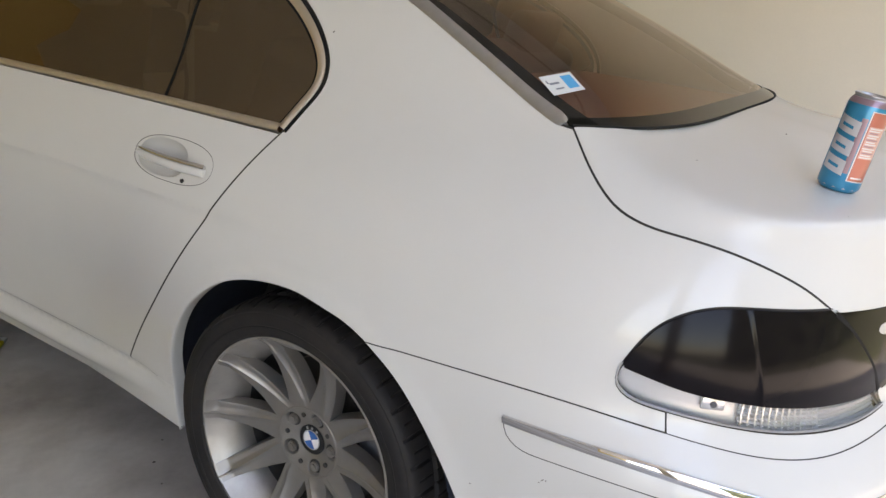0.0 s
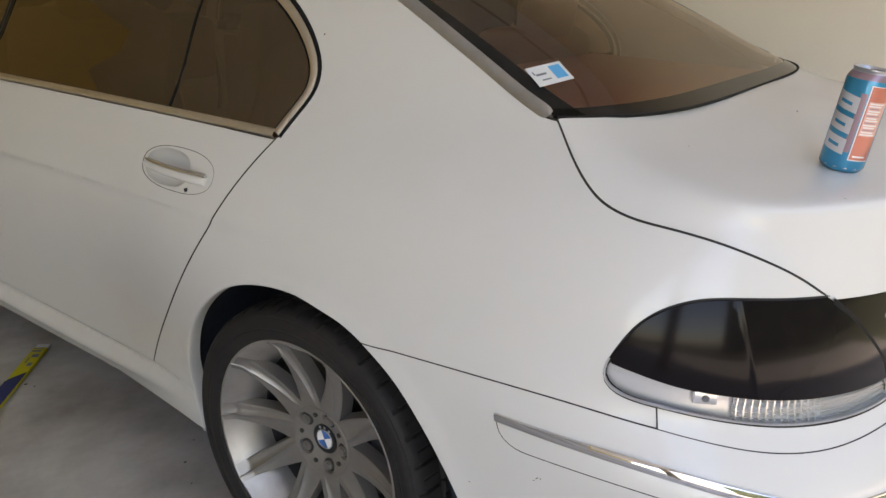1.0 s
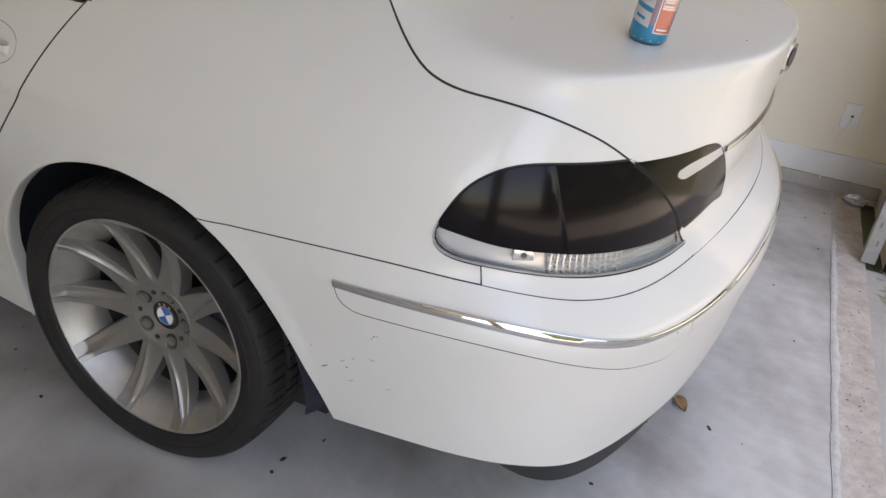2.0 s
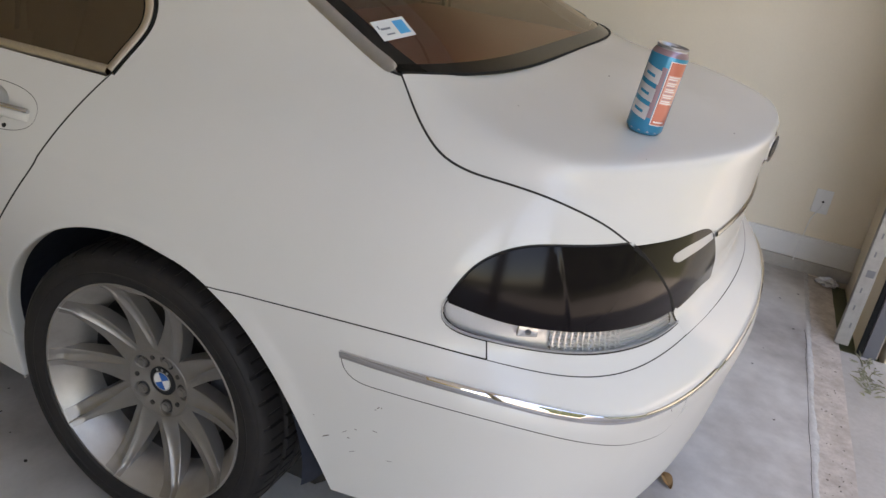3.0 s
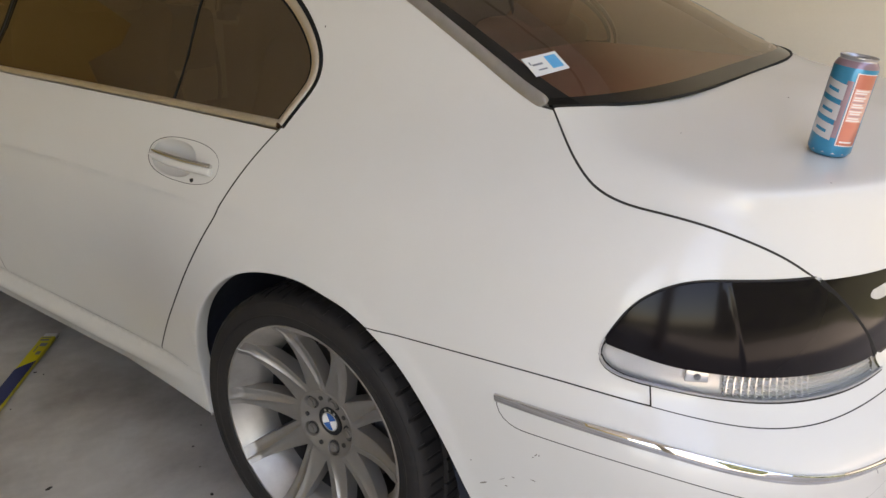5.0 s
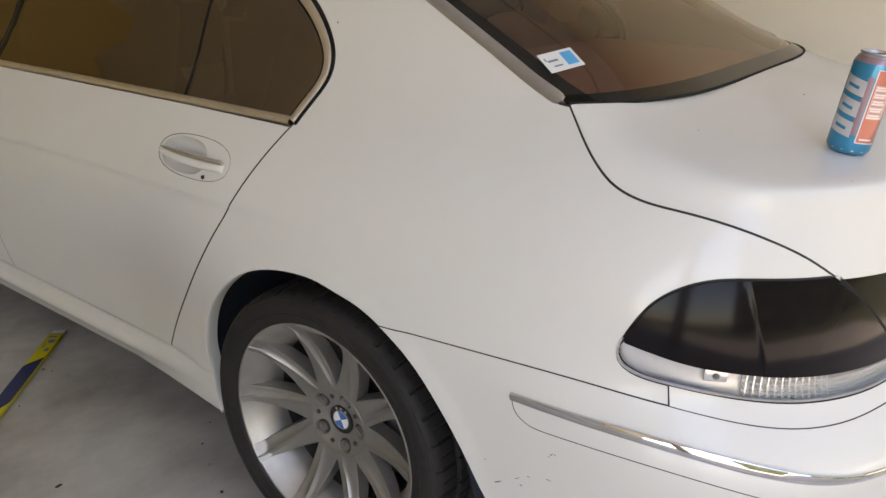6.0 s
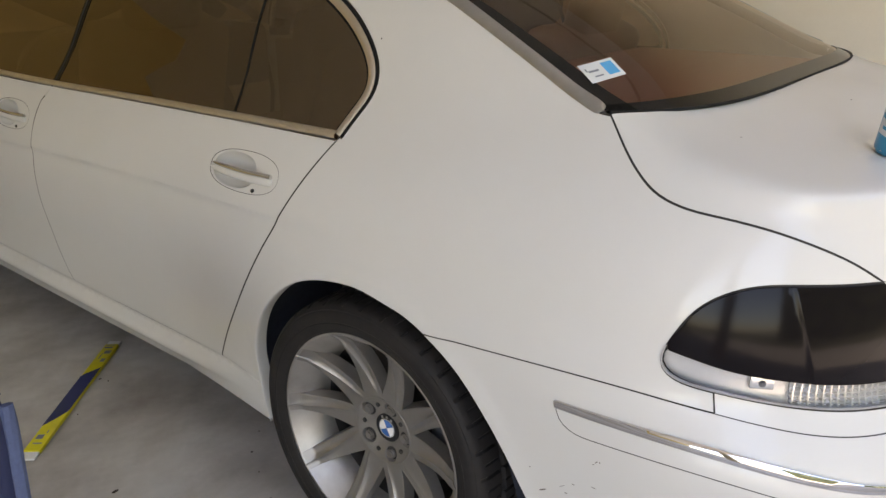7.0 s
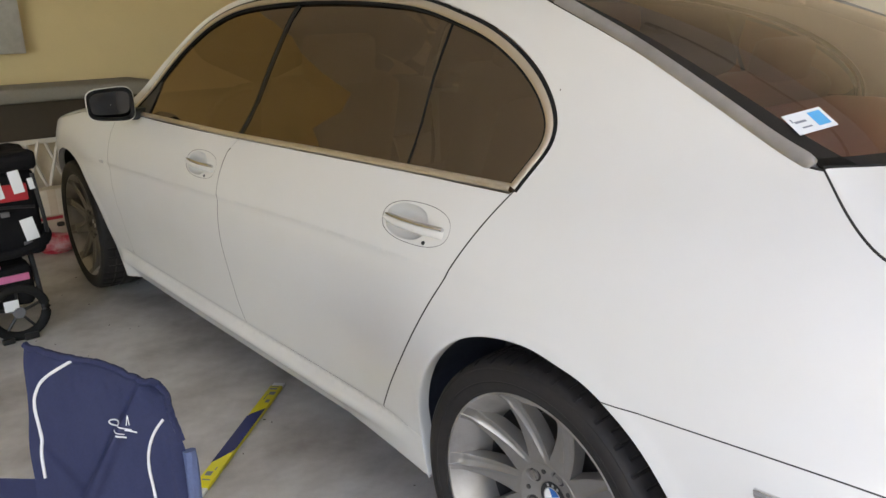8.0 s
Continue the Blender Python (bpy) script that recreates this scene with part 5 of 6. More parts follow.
MIRRORED = material("mirror_silver", (0.09, 0.085, 0.08), 0.03, 1.0)
door_mirror("L")
door_mirror("R")
part("side_repeater", box_bm((0.045, 0.008, 0.016), shell(-2.62, 0.775) + (0, 0.001, 0), 0.003), EDGE, car)

# ---- things ----
def on_plane(origin, right, up_, pts, lift=0.0):
    n_ = Vector(right).cross(Vector(up_)).normalized()
    return [Vector(origin) + Vector(right) * a + Vector(up_) * b + n_ * lift for a, b in pts]


def sheet_bm(corners, thick=0.0, bm=None):
    """A flat polygon with some thickness."""
    bm = bm or bmesh.new()
    P = [Vector(c) for c in corners]
    n_ = (P[1] - P[0]).cross(P[2] - P[0]).normalized()
    f = bm.faces.new([bm.verts.new(p) for p in P])
    if thick:
        ext = bmesh.ops.extrude_face_region(bm, geom=[f])["geom"]
        bmesh.ops.translate(bm, verts=[v for v in ext if isinstance(v, bmesh.types.BMVert)], vec=-n_ * thick)
    return bm


# sticker inside the corner of the rear screen
right, up_ = Vector((0.0215, 0.0824, 0.0099)).normalized(), Vector((-0.0455, 0.0212, 0.0248)).normalized()
so = Vector((0.3645, 0.3196, 1.1548))
sticker = thing("window_sticker", "white and blue registration sticker on the rear screen", "sticker")
sq = [(-0.045, -0.028), (0.045, -0.028), (0.045, 0.028), (-0.045, 0.028)]
part("paper", sheet_bm(on_plane(so, right, up_, sq, 0.0012), 0.0004), PAPER, sticker, smooth=0)
part("blue_block", sheet_bm(on_plane(so, right, up_, [(0.008, -0.018), (0.037, -0.018), (0.037, 0.020), (0.008, 0.020)], 0.0018), 0.0003), CYAN, sticker, smooth=0)
for a, b, w, h in ((-0.020, 0.003, 0.013, 0.0026), (-0.016, -0.013, 0.011, 0.0018), (-0.036, 0.009, 0.0016, 0.005)):
    part("text_bar", sheet_bm(on_plane(so, right, up_, [(a - w, b - h), (a + w, b - h), (a + w, b + h), (a - w, b + h)], 0.0018), 0.0003), INK, sticker, smooth=0)

# drinks can on the boot lid
CAN = (0.843, 0.466)
hit_z = max(p[2] for p in deck.reshape(-1, 3) if abs(p[0] - CAN[0]) < 0.03 and abs(p[1] - CAN[1]) < 0.03)
can = thing("drinks_can", "tall turquoise and orange energy drink can standing on the boot lid", "can", at=(*CAN, hit_z - 0.003))
can.rotation_euler = (0, radians(6), 0)
can.scale = (1.05, 1.05, 1.05)


def turned(profile, a0=0.0, a1=2 * math.pi, n=48):
    full = abs(a1 - a0 - 2 * math.pi) < 1e-6
    q = np.linspace(a0, a1, n, endpoint=not full)
    return grid_bm(np.array([[(r * math.cos(b), r * math.sin(b), z) for b in q] for r, z in profile]), close_v=full)


part("can_body", turned([(0.0, 0.004), (0.022, 0.001), (0.0262, 0.0), (0.0285, 0.002), (0.0322, 0.0065), (0.0331, 0.010), (0.0331, 0.139), (0.0326, 0.1415)]), TURQ, can)
part("can_shoulder", turned([(0.0326, 0.1415), (0.0316, 0.1445), (0.0290, 0.1495), (0.0278, 0.1508)]), PLUM, can, "plum coloured shoulder")
part("can_rim", turned([(0.0278, 0.1508), (0.0268, 0.1520), (0.0270, 0.1540), (0.0283, 0.1556), (0.0282, 0.1568), (0.0272, 0.1574), (0.0260, 0.1565), (0.0248, 0.1525), (0.0235, 0.1515), (0.0, 0.152)]), ALU, can, "bare aluminium lid")
part("ring_pull", tube_bm([(0.006 + 0.009 * math.cos(b), 0.007 * math.sin(b), 0.1545) for b in np.linspace(0, 2 * math.pi, 20, endpoint=False)], 0.0016, 6, close=True), GREY, can)
part("tab_plate", cyl_bm(0.006, 0.0016, (-0.004, 0, 0.1540), 16), ALU, can)


def wrap(name, a0, a1, z0, z1, mat, lift=0.0003, label=""):
    part(name, turned([(0.0331 + lift, z0), (0.0331 + lift, z1)], radians(a0), radians(a1), 14), mat, can, label)


wrap("orange_panel", -70, -12, 0.022, 0.134, ORANGE, 0.0003)
wrap("facts_panel", -67, -14, 0.060, 0.112, PINKISH, 0.0005)
for i in range(14):
    wrap("text_bar", -65 + (i * 5) % 4, -24 - (i * 7) % 13, 0.0615 + i * 0.0036, 0.0635 + i * 0.0036, (CANWHITE, CANWHITE, PLUM)[i % 3], 0.0007)
wrap("rim_band", -180, 179.9, 0.0062, 0.0100, ALU, -0.0004)
wrap("lower_text", -64, -28, 0.026, 0.0285, CANWHITE, 0.0005)
wrap("white_edge", -73, -70.5, 0.022, 0.134, CANWHITE, 0.0004)
wrap("white_edge", -73, -12, 0.0205, 0.0220, CANWHITE, 0.0004)
wrap("white_edge", -73, -12, 0.134, 0.1352, CANWHITE, 0.0004)
wrap("ink_line", -74.2, -73, 0.0205, 0.1352, INK, 0.0005)
wrap("plum_band", -92, -76, 0.032, 0.122, PLUM, 0.0003)


def mark(name, loop, mat, lift=0.0007, label=""):
    """A flat printed shape, (way up the can, way round it) in metres."""
    bm = sheet_bm([(a, b, 0) for a, b in loop])
    bmesh.ops.triangulate(bm, faces=bm.faces)
    for _ in range(3):
        bmesh.ops.subdivide_edges(bm, edges=[e for e in bm.edges if e.calc_length() > 0.006], cuts=1)
        bmesh.ops.triangulate(bm, faces=bm.faces)
    for v in bm.verts:
        q = radians(-122) - v.co.y / 0.0331
        v.co = ((0.0331 + lift) * math.cos(q), (0.0331 + lift) * math.sin(q), 0.076 + v.co.x)
    part(name, bm, mat, can, label)


# the maker's mark as three slanted white blocks with turquoise slots
for k in range(3):
    o = -0.045 + k * 0.032
    mark("print_block", [(o - 0.004, -0.019), (o + 0.020, -0.019), (o + 0.027, 0.019), (o + 0.003, 0.019)], CANWHITE, 0.0007, "white slanted block")
    mark("print_slot", [(o + 0.0062, -0.010), (o + 0.0112, -0.010), (o + 0.0152, 0.010), (o + 0.0102, 0.010)], TURQ, 0.0011)

# wiper blade pack on the floor
pk = thing("wiper_pack", "long yellow and navy wiper blade sleeve lying on the floor", "packaging", at=(-1.275, -0.035, 0.0))
pk.rotation_euler = (0, 0, math.atan2(0.535, -0.475) + math.pi)
part("sleeve", box_bm((0.66, 0.048, 0.014), (0, 0, 0.0075), 0.004), YELLOW, pk)
n_ = 24
blade_rows = []
for a in np.linspace(-0.155, 0.205, n_):
    lo = -0.0236 if a > -0.10 else -0.0236 + 0.0472 * min(1, (-0.10 - a) / 0.055)
    hi = 0.0236 if a < 0.12 else 0.0236 - 0.0472 * min(1, (a - 0.12) / 0.085) ** 1.2
    blade_rows.append([(a, min(lo, hi), 0.0151), (a, max(lo, hi), 0.0151)])
part("navy_band", grid_bm(np.array(blade_rows), flip=True), NAVYP, pk, "navy printed middle", smooth=0)
for x, t in ((-0.345, 1), (0.345, -1)):
    part("clear_end", box_bm((0.035, 0.046, 0.008), (x, 0, 0.006), 0.003), PAPER, pk)
for x, y, w, d in ((-0.265, 0.006, 0.022, 0.022), (0.262, -0.004, 0.022, 0.020), (0.235, 0.008, 0.016, 0.003), (0.295, 0.002, 0.005, 0.026), (-0.205, 0.010, 0.022, 0.014), (-0.235, -0.008, 0.040, 0.003), (-0.30, -0.002, 0.010, 0.028), (-0.318, -0.002, 0.004, 0.030)):
    part("print_bar", box_bm((w, d, 0.0006), (x, y, 0.0152)), INK, pk, smooth=0)

# folding camp chair
CH = Vector((-0.183, -0.765, 0.877))
SCALE = 0.70
ca, cb = Vector((0.5708, 0.8211, 0)) * SCALE, Vector((-0.2217, 0.1541, 0.9629)) * SCALE
cn = Vector((0.7906, -0.5496, 0.27)) * SCALE
chair = thing("camp_chair", "navy canvas folding camp chair with pale piping", "chair", at=(-0.17, -0.76, 0))
chair_inv = Matrix.Translation((0.17, 0.76, 0))


def fold(a, b, p, q, wide, high):
    """A tuck along the line from p to q: raised on one side, fading past its ends."""
    d, l = (q[0] - p[0], q[1] - p[1]), math.hypot(q[0] - p[0], q[1] - p[1])
    along_, off = ((a - p[0]) * d[0] + (b - p[1]) * d[1]) / l, ((a - p[0]) * d[1] - (b - p[1]) * d[0]) / l
    end = min(1.0, max(0.0, (along_ + 0.02) / 0.04)) * min(1.0, max(0.0, (l + 0.05 - along_) / 0.06))
    return high * math.tanh(off / wide) * math.exp(-abs(off) / 0.09) * end


def cloth(a, b):
    """The back of the chair: across a, up b, bowed with soft folds."""
    bow = -0.030 * ((a - 0.09) / 0.18) ** 2 - 0.03 * max(0.0, -b - 0.1) + 0.006 * noise.noise((a * 9, b * 7, 2)) + 0.0025 * noise.noise((a * 30, b * 16, 5))
    bow += 0.004 * noise.noise((a * 60, b * 25, 4)) * math.exp(-abs(b + 0.03 + 0.25 * max(0, a)) / 0.03)
    bow += fold(a, b, (0.165, -0.040), (0.040, -0.270), 0.005, -0.011) + fold(a, b, (0.125, -0.15), (0.055, -0.30), 0.007, 0.006)
    bow += fold(a, b, (-0.05, -0.165), (0.045, -0.280), 0.006, 0.006) + fold(a, b, (0.205, -0.16), (0.225, -0.36), 0.006, -0.005) + fold(a, b, (0.03, 0.0), (0.00, -0.10), 0.012, 0.004)
    bow += 0.012 * noise.noise((a * 45, b * 45, 8)) * math.exp(-(((a - 0.20) / 0.04) ** 2 + ((b + 0.075) / 0.045) ** 2))
    return CH + ca * a + cb * b + cn * bow


TOP_EDGE = spline((0, 0.17, 0.36, 0.52, 0.65, 0.78, 0.89, 1), [(-0.073, 0.042), (-0.023, 0.023), (0.033, 0.008), (0.084, -0.006), (0.12, -0.022), (0.161, -0.046), (0.192, -0.054), (0.212, -0.080)])
LEFT_EDGE = spline((0, 0.10, 0.28, 0.40, 0.5, 1), [(-0.073, 0.042), (-0.076, -0.004), (-0.071, -0.10), (-0.077, -0.157), (-0.072, -0.21), (-0.070, -0.46)])
RIGHT_EDGE = spline((0, 0.14, 0.27, 0.45, 1), [(0.212, -0.080), (0.222, -0.131), (0.238, -0.181), (0.248, -0.25), (0.255, -0.46)])
rows = []
for v in np.linspace(0, 1, 110):
    row = []
    for w in np.linspace(0, 1, 110):
        low_ = np.array((-0.070 + 0.325 * w, -0.46))
        p = (1 - v) * TOP_EDGE(w) + v * low_ + (1 - w) * LEFT_EDGE(v) + w * RIGHT_EDGE(v)
        p -= (1 - w) * (1 - v) * TOP_EDGE(0) + w * (1 - v) * TOP_EDGE(1) + (1 - w) * v * np.array((-0.070, -0.46)) + w * v * np.array((0.255, -0.46))
        row.append(cloth(*p))
    rows.append(row)
part("back_panel", grid_bm(np.array(rows)), NAVY, chair, smooth=80).matrix_parent_inverse = chair_inv


def piping(name, pts, r, mat, label="", rough_=0.0):
    q = smooth_path(pts, 0.006)
    part(name, tube_bm([cloth(a, b) + cn * r * 0.5 + cb * (rough_ * noise.noise((a * 70, b * 70, 1))) + cn * (rough_ * 1.5 * noise.noise((a * 50, b * 50, 6))) for a, b in q], r, 6), mat, chair, label).matrix_parent_inverse = chair_inv


piping("piping", [(0.030, 0.005), (-0.004, -0.013), (-0.037, -0.036), (-0.054, -0.072), (-0.052, -0.11), (-0.048, -0.143), (-0.048, -0.181), (-0.044, -0.238)], 0.0024, PIPING, "pale reflective piping")
piping("piping", [(0.203, -0.132), (0.186, -0.155), (0.171, -0.192), (0.168, -0.231), (0.173, -0.269), (0.178, -0.33), (0.18, -0.40)], 0.0021, PIPING, "pale reflective piping")
piping("top_hem", [tuple(TOP_EDGE(w)) for w in np.linspace(0, 1, 14)] + [tuple(RIGHT_EDGE(v)) for v in (0.06, 0.14, 0.20, 0.27)], 0.0055, NAVY, "", 0.004)
# the maker's print as plain strokes
for da, db, w, h in ((0.128, -0.1415, 0.0155, 0.0012), (0.140, -0.149, 0.012, 0.0016), (0.1155, -0.150, 0.013, 0.0010), (0.121, -0.1585, 0.010, 0.0018)):
    q = [[cloth(da + x * 0.94, db + y - x * 0.34) + cn * 0.0016 for x in np.linspace(-w, w, 12)] for y in (-h, h)]
    part("mark_bar", grid_bm(np.array(q)), PIPING, chair, "pale printed stroke").matrix_parent_inverse = chair_inv
part("mark_oval", tube_bm([cloth(0.104 + 0.0115 * math.cos(b) * 0.94 + 0.0035 * math.sin(b), -0.131 - 0.0115 * math.cos(b) * 0.30 + 0.0048 * math.sin(b)) + cn * 0.0010 for b in np.linspace(0, 2 * math.pi, 26, endpoint=False)], 0.0011, 5, close=True), PIPING, chair, "pale printed oval").matrix_parent_inverse = chair_inv
for k in (-1, 1):
    q = [[cloth(0.1355 + k * 0.0030 * (1 - u) + x, -0.136 + 0.021 * u) + cn * 0.0016 for x in (-0.0008, 0.0008)] for u in np.linspace(0, 1, 6)]
    part("mark_peak", grid_bm(np.array(q)), PIPING, chair, "pale printed peak").matrix_parent_inverse = chair_inv
# the slack side of the seat
rows = [[CH + ca * a + cb * (-0.238 - 0.10 * (a + 0.126) + 0.03 * (a < -0.2) - v * 0.22) + cn * (-0.035 - 0.10 * v + 0.004 * noise.noise((a * 20, v * 5, 3))) for a in np.linspace(-0.30, -0.060, 24)] for v in np.linspace(0, 1, 12)]
part("side_panel", grid_bm(np.array(rows)), NAVY, chair, smooth=80).matrix_parent_inverse = chair_inv
rows = []
for v in np.linspace(0, 1, 14):
    rows.append([Vector((-0.21, -0.82, 0)) + Vector((-0.97, 0.20, 0)) * (0.02 + v * 0.42) + ca * w + Vector((0, 0, 0.40 - 0.05 * math.sin(math.pi * v) + 0.05 * ((w - 0.1) / 0.2) ** 2)) for w in np.linspace(-0.04, 0.16, 14)])
part("seat_panel", grid_bm(np.array(rows)), NAVY, chair, smooth=80).matrix_parent_inverse = chair_inv
for a in (-0.05, 0.225):
    foot, head = CH + ca * a + cb * -1.20 - cn * 0.05, CH + ca * a + cb * (-0.03 if a < 0 else -0.22) - cn * 0.05
    foot.z = 0.012
    part("back_pole", tube_bm([foot, head], 0.010, 10), GREY, chair).matrix_parent_inverse = chair_inv
    front = foot + Vector((-0.44, 0.09, 0))
    part("leg", tube_bm([front, foot + Vector((0, 0, 0.36))], 0.009, 8), GREY, chair).matrix_parent_inverse = chair_inv
    for p_ in (foot, front):
        part("foot", cyl_bm(0.017, 0.02, (p_.x, p_.y, 0.010), 14), BLACK, chair).matrix_parent_inverse = chair_inv
arm0 = CH + ca * -0.10 + cb * -0.42
part("armrest", box_bm((0.30, 0.06, 0.03), arm0 + Vector((-0.16, 0.08, 0.0)), 0.012, 3, turn=pose(0, 0, 0, 0, 0, -35)), NAVY, chair).matrix_parent_inverse = chair_inv
edge_ = smooth_path([(0.250, -0.203), (0.254, -0.249), (0.256, -0.32), (0.258, -0.45)], 0.01)
part("side_sleeve", tube_bm([cloth(a, b) + cn * 0.004 for a, b in edge_], 0.010, 8), FADED, chair, "faded blue canvas sleeve over the pole").matrix_parent_inverse = chair_inv

# pram with tags on it
pram = thing("pram", "black folding pram with red and pink fabric and white tags", "pram", at=(-2.95, -0.40, 0))
for dx, dy in ((0.215, 0.005), (0.215, -0.34), (-0.24, 0.005), (-0.24, -0.34)):
    r = 0.132
    t = part("pram_wheel", tube_bm([(dx, dy + (r - 0.02) * math.cos(b), r + (r - 0.02) * math.sin(b)) for b in np.linspace(0, 2 * math.pi, 36, endpoint=False)], 0.021, 10, close=True), RUBBER, pram)
    part("wheel_hub", cyl_bm(0.026, 0.034, (dx, dy, r), 20, turn=pose(0, 0, 0, 0, 90), bevel=0.004), GREY, t)
    for k in range(5):
        b = 2 * math.pi * k / 5 + 0.3
        part("wheel_spoke", tube_bm([(dx, dy + 0.02 * math.cos(b), r + 0.02 * math.sin(b)), (dx, dy + 0.10 * math.cos(b), r + 0.10 * math.sin(b))], 0.007, 6), BLACK, t)
for dy in (0.11, -0.20):
    part("pram_frame", tube_bm(smooth_path([(0.22, dy, 0.12), (0.10, dy, 0.42), (-0.02, dy, 0.66), (-0.05, dy, 0.80)], 0.03), 0.012, 8), BLACK, pram)
    part("pram_frame", tube_bm([(-0.35, dy * 0.8, 0.10), (0.02, dy, 0.60)], 0.012, 8), BLACK, pram)
part("basket", soft_bm((0.50, 0.26, 0.20), (-0.04, -0.04, 0.25), 0.04, 0.014, 1), DARKF, pram)
part("axle", tube_bm([(0.215, 0.005, 0.132), (-0.24, 0.005, 0.132)], 0.010, 8), BLACK, pram)
part("brake_bar", box_bm((0.03, 0.06, 0.03), (0.235, 0.035, 0.018), 0.006), BLACK, pram)
part("brake_bar", box_bm((0.03, 0.05, 0.026), (0.235, -0.06, 0.016), 0.006), BLACK, pram)
part("strap", tube_bm(smooth_path([(0.20, -0.18, 0.43), (0.215, 0.02, 0.40), (0.20, 0.17, 0.44), (0.10, 0.19, 0.47)], 0.02), 0.022, 8), DARKF, pram)
for y, z in ((-0.12, 0.60), (0.03, 0.575), (0.10, 0.43)):
    part("buckle", box_bm((0.012, 0.035, 0.022), (0.196, y, z), 0.004), GREY, pram)
part("side_bar", tube_bm(smooth_path([(0.19, 0.165, 0.74), (0.20, 0.175, 0.60), (0.185, 0.185, 0.47), (0.12, 0.19, 0.40)], 0.02), 0.009, 8), BLACK, pram)
part("side_bar", tube_bm(smooth_path([(0.205, -0.16, 0.60), (0.212, 0.0, 0.61), (0.205, 0.15, 0.595)], 0.02), 0.007, 8), BLACK, pram)
part("pink_band", box_bm((0.012, 0.26, 0.032), (0.213, -0.055, 0.290), 0.005), PINK, pram)
part("pram_seat", soft_bm((0.46, 0.37, 0.40), (-0.05, 0, 0.56), 0.05, 0.010, 2), DARKF, pram)
part("hood", soft_bm((0.34, 0.39, 0.085), (0.02, 0, 0.795), 0.038, 0.016, 3), DARKF, pram)
part("red_flap", box_bm((0.02, 0.27, 0.075), (0.190, 0.00, 0.665), 0.008), RED, pram)
part("pink_piece", box_bm((0.02, 0.14, 0.022), (0.205, -0.10, 0.350), 0.008), PINK, pram)
for y, z, w, h in ((0.095, 0.712, 0.045, 0.10), (0.152, 0.697, 0.022, 0.05), (0.02, 0.68, 0.035, 0.07)):
    part("tag", box_bm((0.004, w, h), (0.203, y, z), 0.001, turn=pose(0, 0, 0, 8, 0, 0)), PAPER, pram)
part("tag", box_bm((0.004, 0.055, 0.10), (0.196, 0.115, 0.495), 0.001, turn=pose(0, 0, 0, 10, 0, 0)), PAPER, pram)
part("tag", box_bm((0.004, 0.06, 0.05), (0.226, -0.02, 0.17), 0.001), PAPER, pram)

# storage bench, lattice gate, cartons, bag and panel at the far end
bench = thing("storage_bench", "dark low cabinet with a thick grey top", "cabinet", at=(-4.68, 0.42, 0))
part("top_slab", box_bm((0.56, 1.1, 0.09), (0, 0.0, 0.955), 0.03, 3), GREYF, bench)
part("front_panel", box_bm((0.03, 1.0, 0.24), (0.20, 0.0, 0.79), 0.01), UMBER, bench, "dark brown recessed upper front")
part("lower_panel", box_bm((0.03, 1.0, 0.66), (0.17, 0.0, 0.335), 0.01), TIMBER, bench, "pale timber lower front")
part("side_panel", box_bm((0.44, 0.03, 0.90), (0, -0.50, 0.45), 0.01), GREYF, bench)
part("side_panel", box_bm((0.44, 0.03, 0.90), (0, 0.50, 0.45), 0.01), GREYF, bench)
gate = thing("lattice_gate", "white expanding lattice gate leaning by the cabinet", "gate", at=(-4.44, 0.15, 0))
part("rail", box_bm((0.02, 0.95, 0.03), (0, 0, 0.665), 0.005), CREAM, gate)
part("rail", box_bm((0.02, 0.95, 0.03), (0, 0, 0.03), 0.005), CREAM, gate)
for k in range(7):
    for d in (1, -1):
        y0_ = -0.42 + k * 0.12
        part("slat", tube_bm([(0.004 * d, y0_, 0.03 if d > 0 else 0.665), (0.004 * d, y0_ + 0.20, 0.665 if d > 0 else 0.03)], 0.011, 6), CREAM, gate)
cart = thing("carton", "pale cardboard carton with a red stripe", "box", at=(-4.34, 0.16, 0))
part("carton_body", box_bm((0.14, 0.36, 0.21), (0, 0, 0.105), 0.004), CARD, cart)
part("hand_hole", box_bm((0.003, 0.045, 0.028), (0.0705, 0.02, 0.150), 0.012, 3), UMBER, cart)
part("red_stripe", box_bm((0.004, 0.20, 0.02), (0.073, -0.06, 0.195)), RED, cart, smooth=0)
cart3 = thing("carton", "pale beige carton stacked on another carton", "box", at=(-4.345, 0.14, 0.2105))
part("carton_body", box_bm((0.13, 0.34, 0.165), (0, 0, 0.0825), 0.004), CARD_PALE, cart3)
part("tape", box_bm((0.003, 0.05, 0.16), (0.0655, 0.02, 0.0825)), CARD, cart3, smooth=0)
cart2 = thing("carton", "plain flat cardboard carton on the floor", "box", at=(-4.20, -0.34, 0))
part("carton_body", box_bm((0.36, 0.30, 0.26), (0, 0, 0.13), 0.004), CARD, cart2)
bm = bmesh.new()
bmesh.ops.create_icosphere(bm, subdivisions=4, radius=1)
for v in bm.verts:
    k = 1 + 0.35 * noise.noise(v.co * 2.2) + 0.12 * noise.noise(v.co * 7)
    v.co = Vector((v.co.x * 0.10 * k, v.co.y * 0.13 * k, max(-0.055, v.co.z * 0.06 * k)))
bag = part("plastic_bag", bm, material("red_plastic", (0.5, 0.03, 0.05), 0.35, coat=0.3, stain=0.6, stain_scale=14, stain_color=(0.6, 0.5, 0.5), grain=0.1), smooth=60)
bag.location = (-4.15, 0.13, 0.055)
tagged(bag, "crumpled red plastic bag beside the front wheel", "bag")
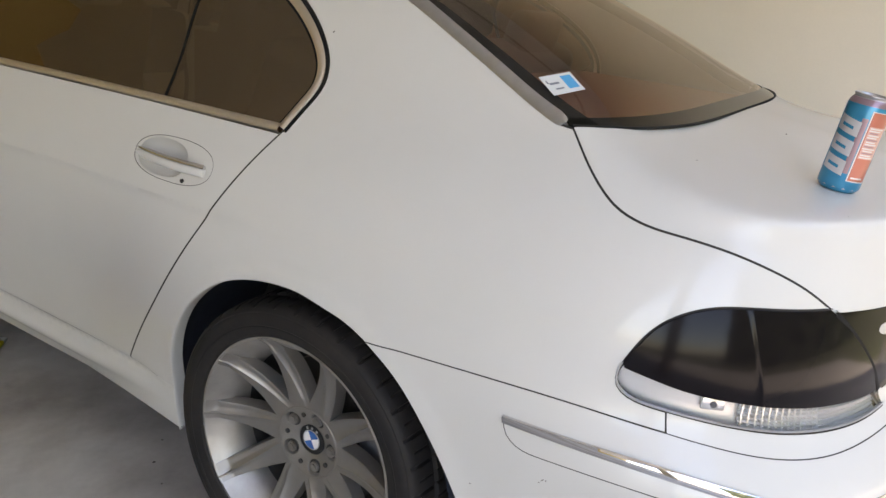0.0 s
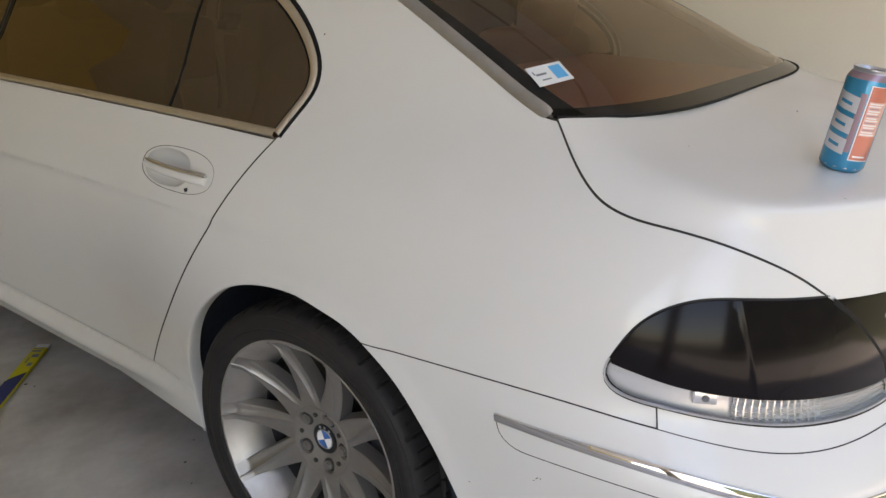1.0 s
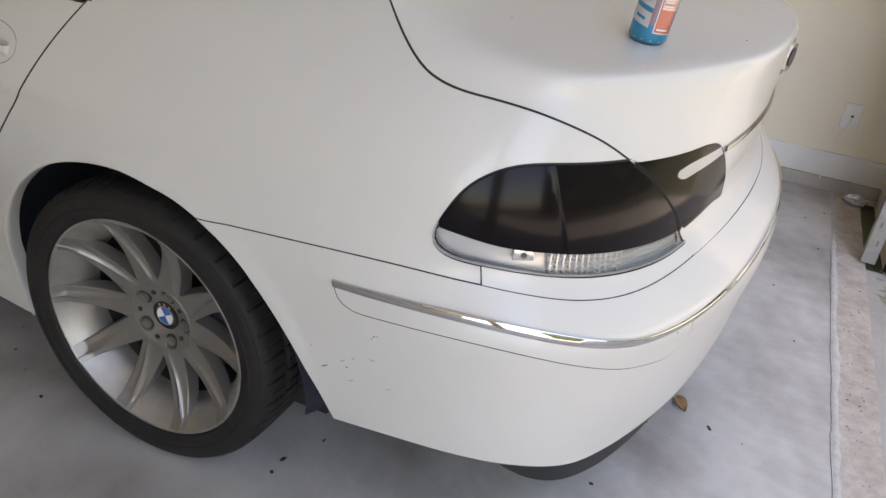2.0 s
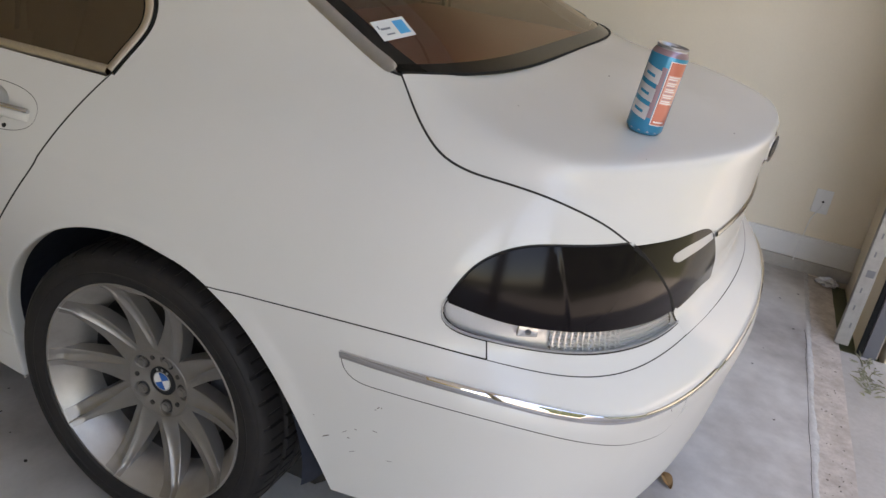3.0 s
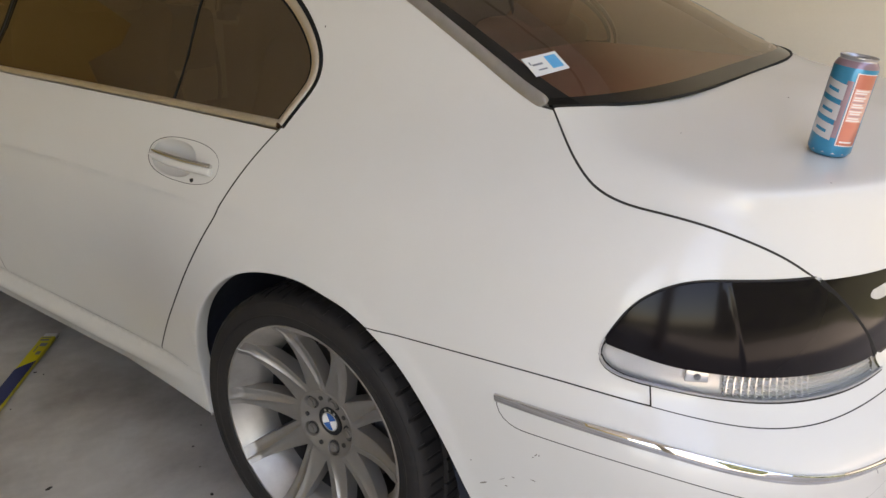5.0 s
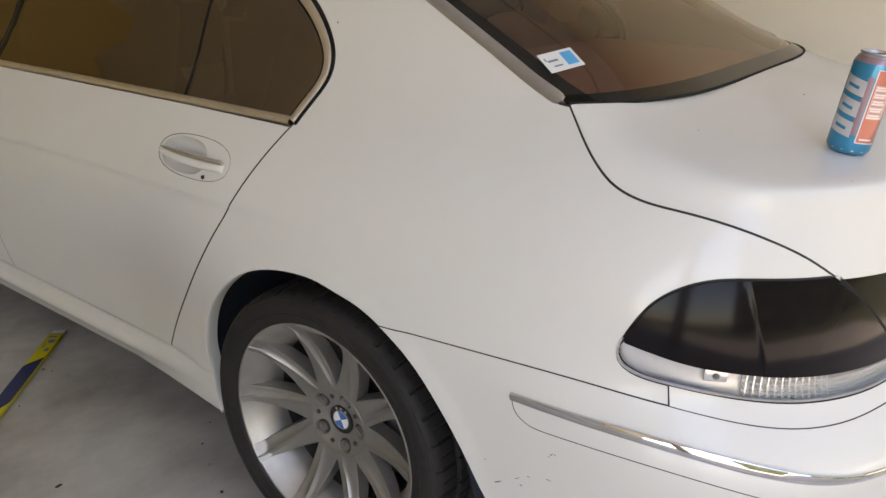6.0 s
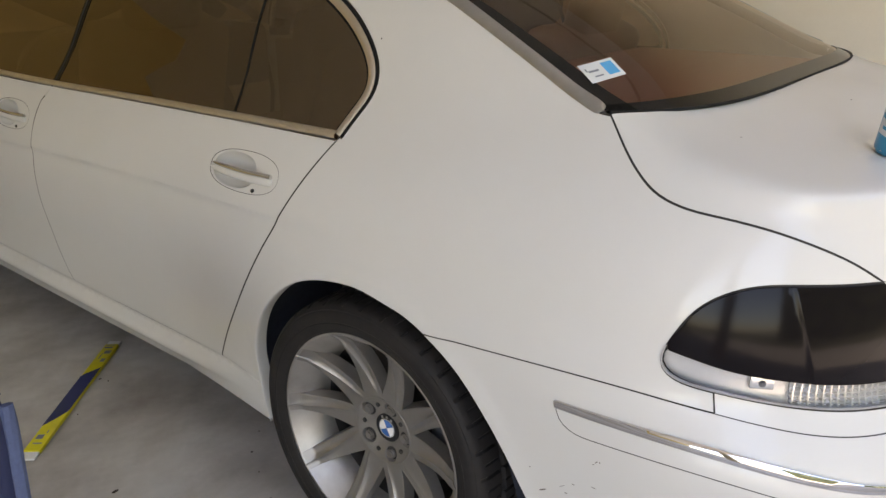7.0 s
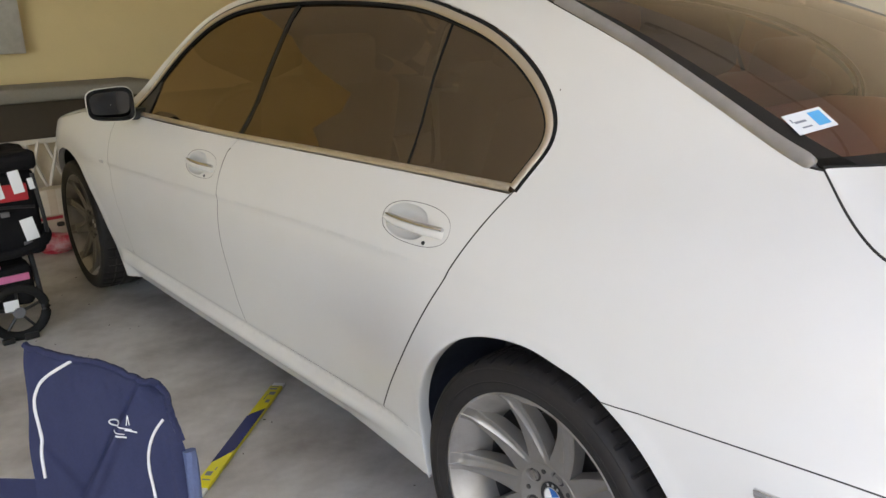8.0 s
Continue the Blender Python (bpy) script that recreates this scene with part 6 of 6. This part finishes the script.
wp_ = thing("meter_box", "grey metal box on the cream wall", "box", at=(FRONT_X, 0.13, 1.5))
part("box_body", box_bm((0.10, 0.34, 0.60), (0.05, 0, 0), 0.008), STEEL, wp_)

# leaf, wrapper, specks, grass
bm = bmesh.new()
bmesh.ops.create_icosphere(bm, subdivisions=3, radius=1)
for v in bm.verts:
    k = 1 + 0.55 * noise.noise(v.co * 2.6 + Vector((3, 1, 0))) + 0.3 * noise.noise(v.co * 7)
    v.co = Vector((v.co.x * 0.045 * k, v.co.y * 0.028 * k, max(-0.016, v.co.z * 0.022 * k)))
wrapper = part("wrapper", bm, material("clear_wrapper", (0.55, 0.56, 0.58), 0.2, 0.3, coat=0.5, grain=0.3, scale=60), smooth=0)
wrapper.location = (1.60, 2.80, 0.017)
tagged(wrapper, "crumpled silvery plastic wrapper at the wall foot", "wrapper")
lf = [[(1.080 + 0.036 * t + 0.012 * w * math.sin(math.pi * t) ** 0.8, 0.890 - 0.045 * t + 0.012 * w * math.sin(math.pi * t) ** 0.8, 0.003 + 0.010 * abs(w) + 0.006 * math.sin(5 * t)) for w in np.linspace(-1, 1, 7)] for t in np.linspace(0.01, 0.99, 14)]
tagged(part("dry_leaf", grid_bm(np.array(lf)), LEAF), "curled dry brown leaf on the floor", "leaf")
rng = random.Random(11)
bm = bmesh.new()
spots = [(-0.255, -0.297), (0.277, 0.104), (0.276, 0.15), (0.951, 0.45), (1.184, 0.811), (-0.362, 0.027), (-0.714, -0.217)] + [(rng.uniform(-3.6, 1.48), rng.uniform(-0.9, 2.6)) for _ in range(120)] + [(rng.uniform(1.53, 1.61), rng.uniform(0.2, 2.1)) for _ in range(90)]
for i, (x, y) in enumerate(spots):
    r = (rng.uniform(0.0015, 0.0035) if x < 1.5 else rng.uniform(0.0008, 0.0026)) if i > 6 else 0.005
    bmesh.ops.create_icosphere(bm, subdivisions=1, radius=1, matrix=Matrix.Translation((x, y, (0.001 if x < 1.5 else -0.0065))) @ pose(0, 0, 0, 0, 0, rng.uniform(0, 180)) @ Matrix.Diagonal((r * rng.uniform(1, 2.6), r, r * 0.5, 1)))
tagged(part("floor_debris", bm, SPECK), "small dark grit and crumbs on the concrete", "debris", kind="stuff")
bm = bmesh.new()
for _ in range(90):
    x, y = 1.70 + abs(rng.gauss(0, 0.03)), rng.uniform(1.80, 2.12)
    q, l = rng.uniform(0, 6.28), rng.uniform(0.02, 0.07)
    tip = Vector((x + l * math.cos(q), y + l * math.sin(q) * 0.8, -0.02 + rng.uniform(0.002, 0.03)))
    a, w = Vector((x, y, -0.021)), Vector((-math.sin(q), math.cos(q), 0)) * 0.0016
    mid_ = (a + tip) / 2 + Vector((0, 0, 0.008))
    bm.faces.new([bm.verts.new(p) for p in (a - w, a + w, mid_ + w, tip, mid_ - w)])
tagged(part("grass_tuft", bm, GRASS, smooth=0), "dry thin grass in the driveway joint", "grass", kind="stuff")

# scuffs in the paint of the bumper
for s, z, l, w, tilt in ((0.468, 0.452, 0.020, 0.0030, 35), (0.508, 0.482, 0.016, 0.0012, 40), (0.530, 0.497, 0.006, 0.002, 0), (0.516, 0.470, 0.006, 0.0025, 10), (0.571, 0.567, 0.008, 0.002, 50), (0.566, 0.560, 0.005, 0.0015, 30), (0.577, 0.569, 0.004, 0.002, 80),
                          (0.568, 0.510, 0.011, 0.0018, 0), (0.525, 0.440, 0.016, 0.0012, 30), (0.600, 0.452, 0.014, 0.0012, 15), (0.441, 0.491, 0.004, 0.002, 0)):
    c_, s_ = math.cos(radians(tilt)), math.sin(radians(tilt))
    ring = [(s + (l * math.cos(b) * c_ - w * math.sin(b) * s_) * 0.48, z + (l * math.cos(b) * s_ + w * math.sin(b) * c_) * 0.48) for b in np.linspace(0, 2 * math.pi, 12, endpoint=False)]
    bm = bmesh.new()
    bm.faces.new([bm.verts.new(shell(a, b) + normals(shell, a, b) * 0.0004) for a, b in ring])
    part("scuff", bm, SCUFF, bumper, smooth=0)
bm = bmesh.new()
for s, z, r in ((-0.117, 1.19, 0.0016),):
    bm.faces.new([bm.verts.new(shell(s + r * math.cos(b), z + r * 1.3 * math.sin(b)) + normals(shell, s, z) * 0.0005) for b in np.linspace(0, 2 * math.pi, 10, endpoint=False)])
part("stone_chip", bm, SPECK, car, smooth=0)
flat_deck = deck.reshape(-1, 3)
bm = bmesh.new()
for x, y, r in ((0.517, 0.459, 0.0018), (1.004, 0.661, 0.0018), (0.70, 0.80, 0.0014), (0.88, 0.30, 0.0012), (0.63, 0.33, 0.0012)):
    z = float(flat_deck[np.argmin((flat_deck[:, 0] - x) ** 2 + (flat_deck[:, 1] - y) ** 2)][2])
    bmesh.ops.create_icosphere(bm, subdivisions=1, radius=r, matrix=Matrix.Translation((x, y, z)) @ Matrix.Diagonal((1.4, 1, 0.5, 1)))
tagged(part("deck_grit", bm, SPECK), "few dark grains of grit on the boot lid", "debris", kind="stuff")
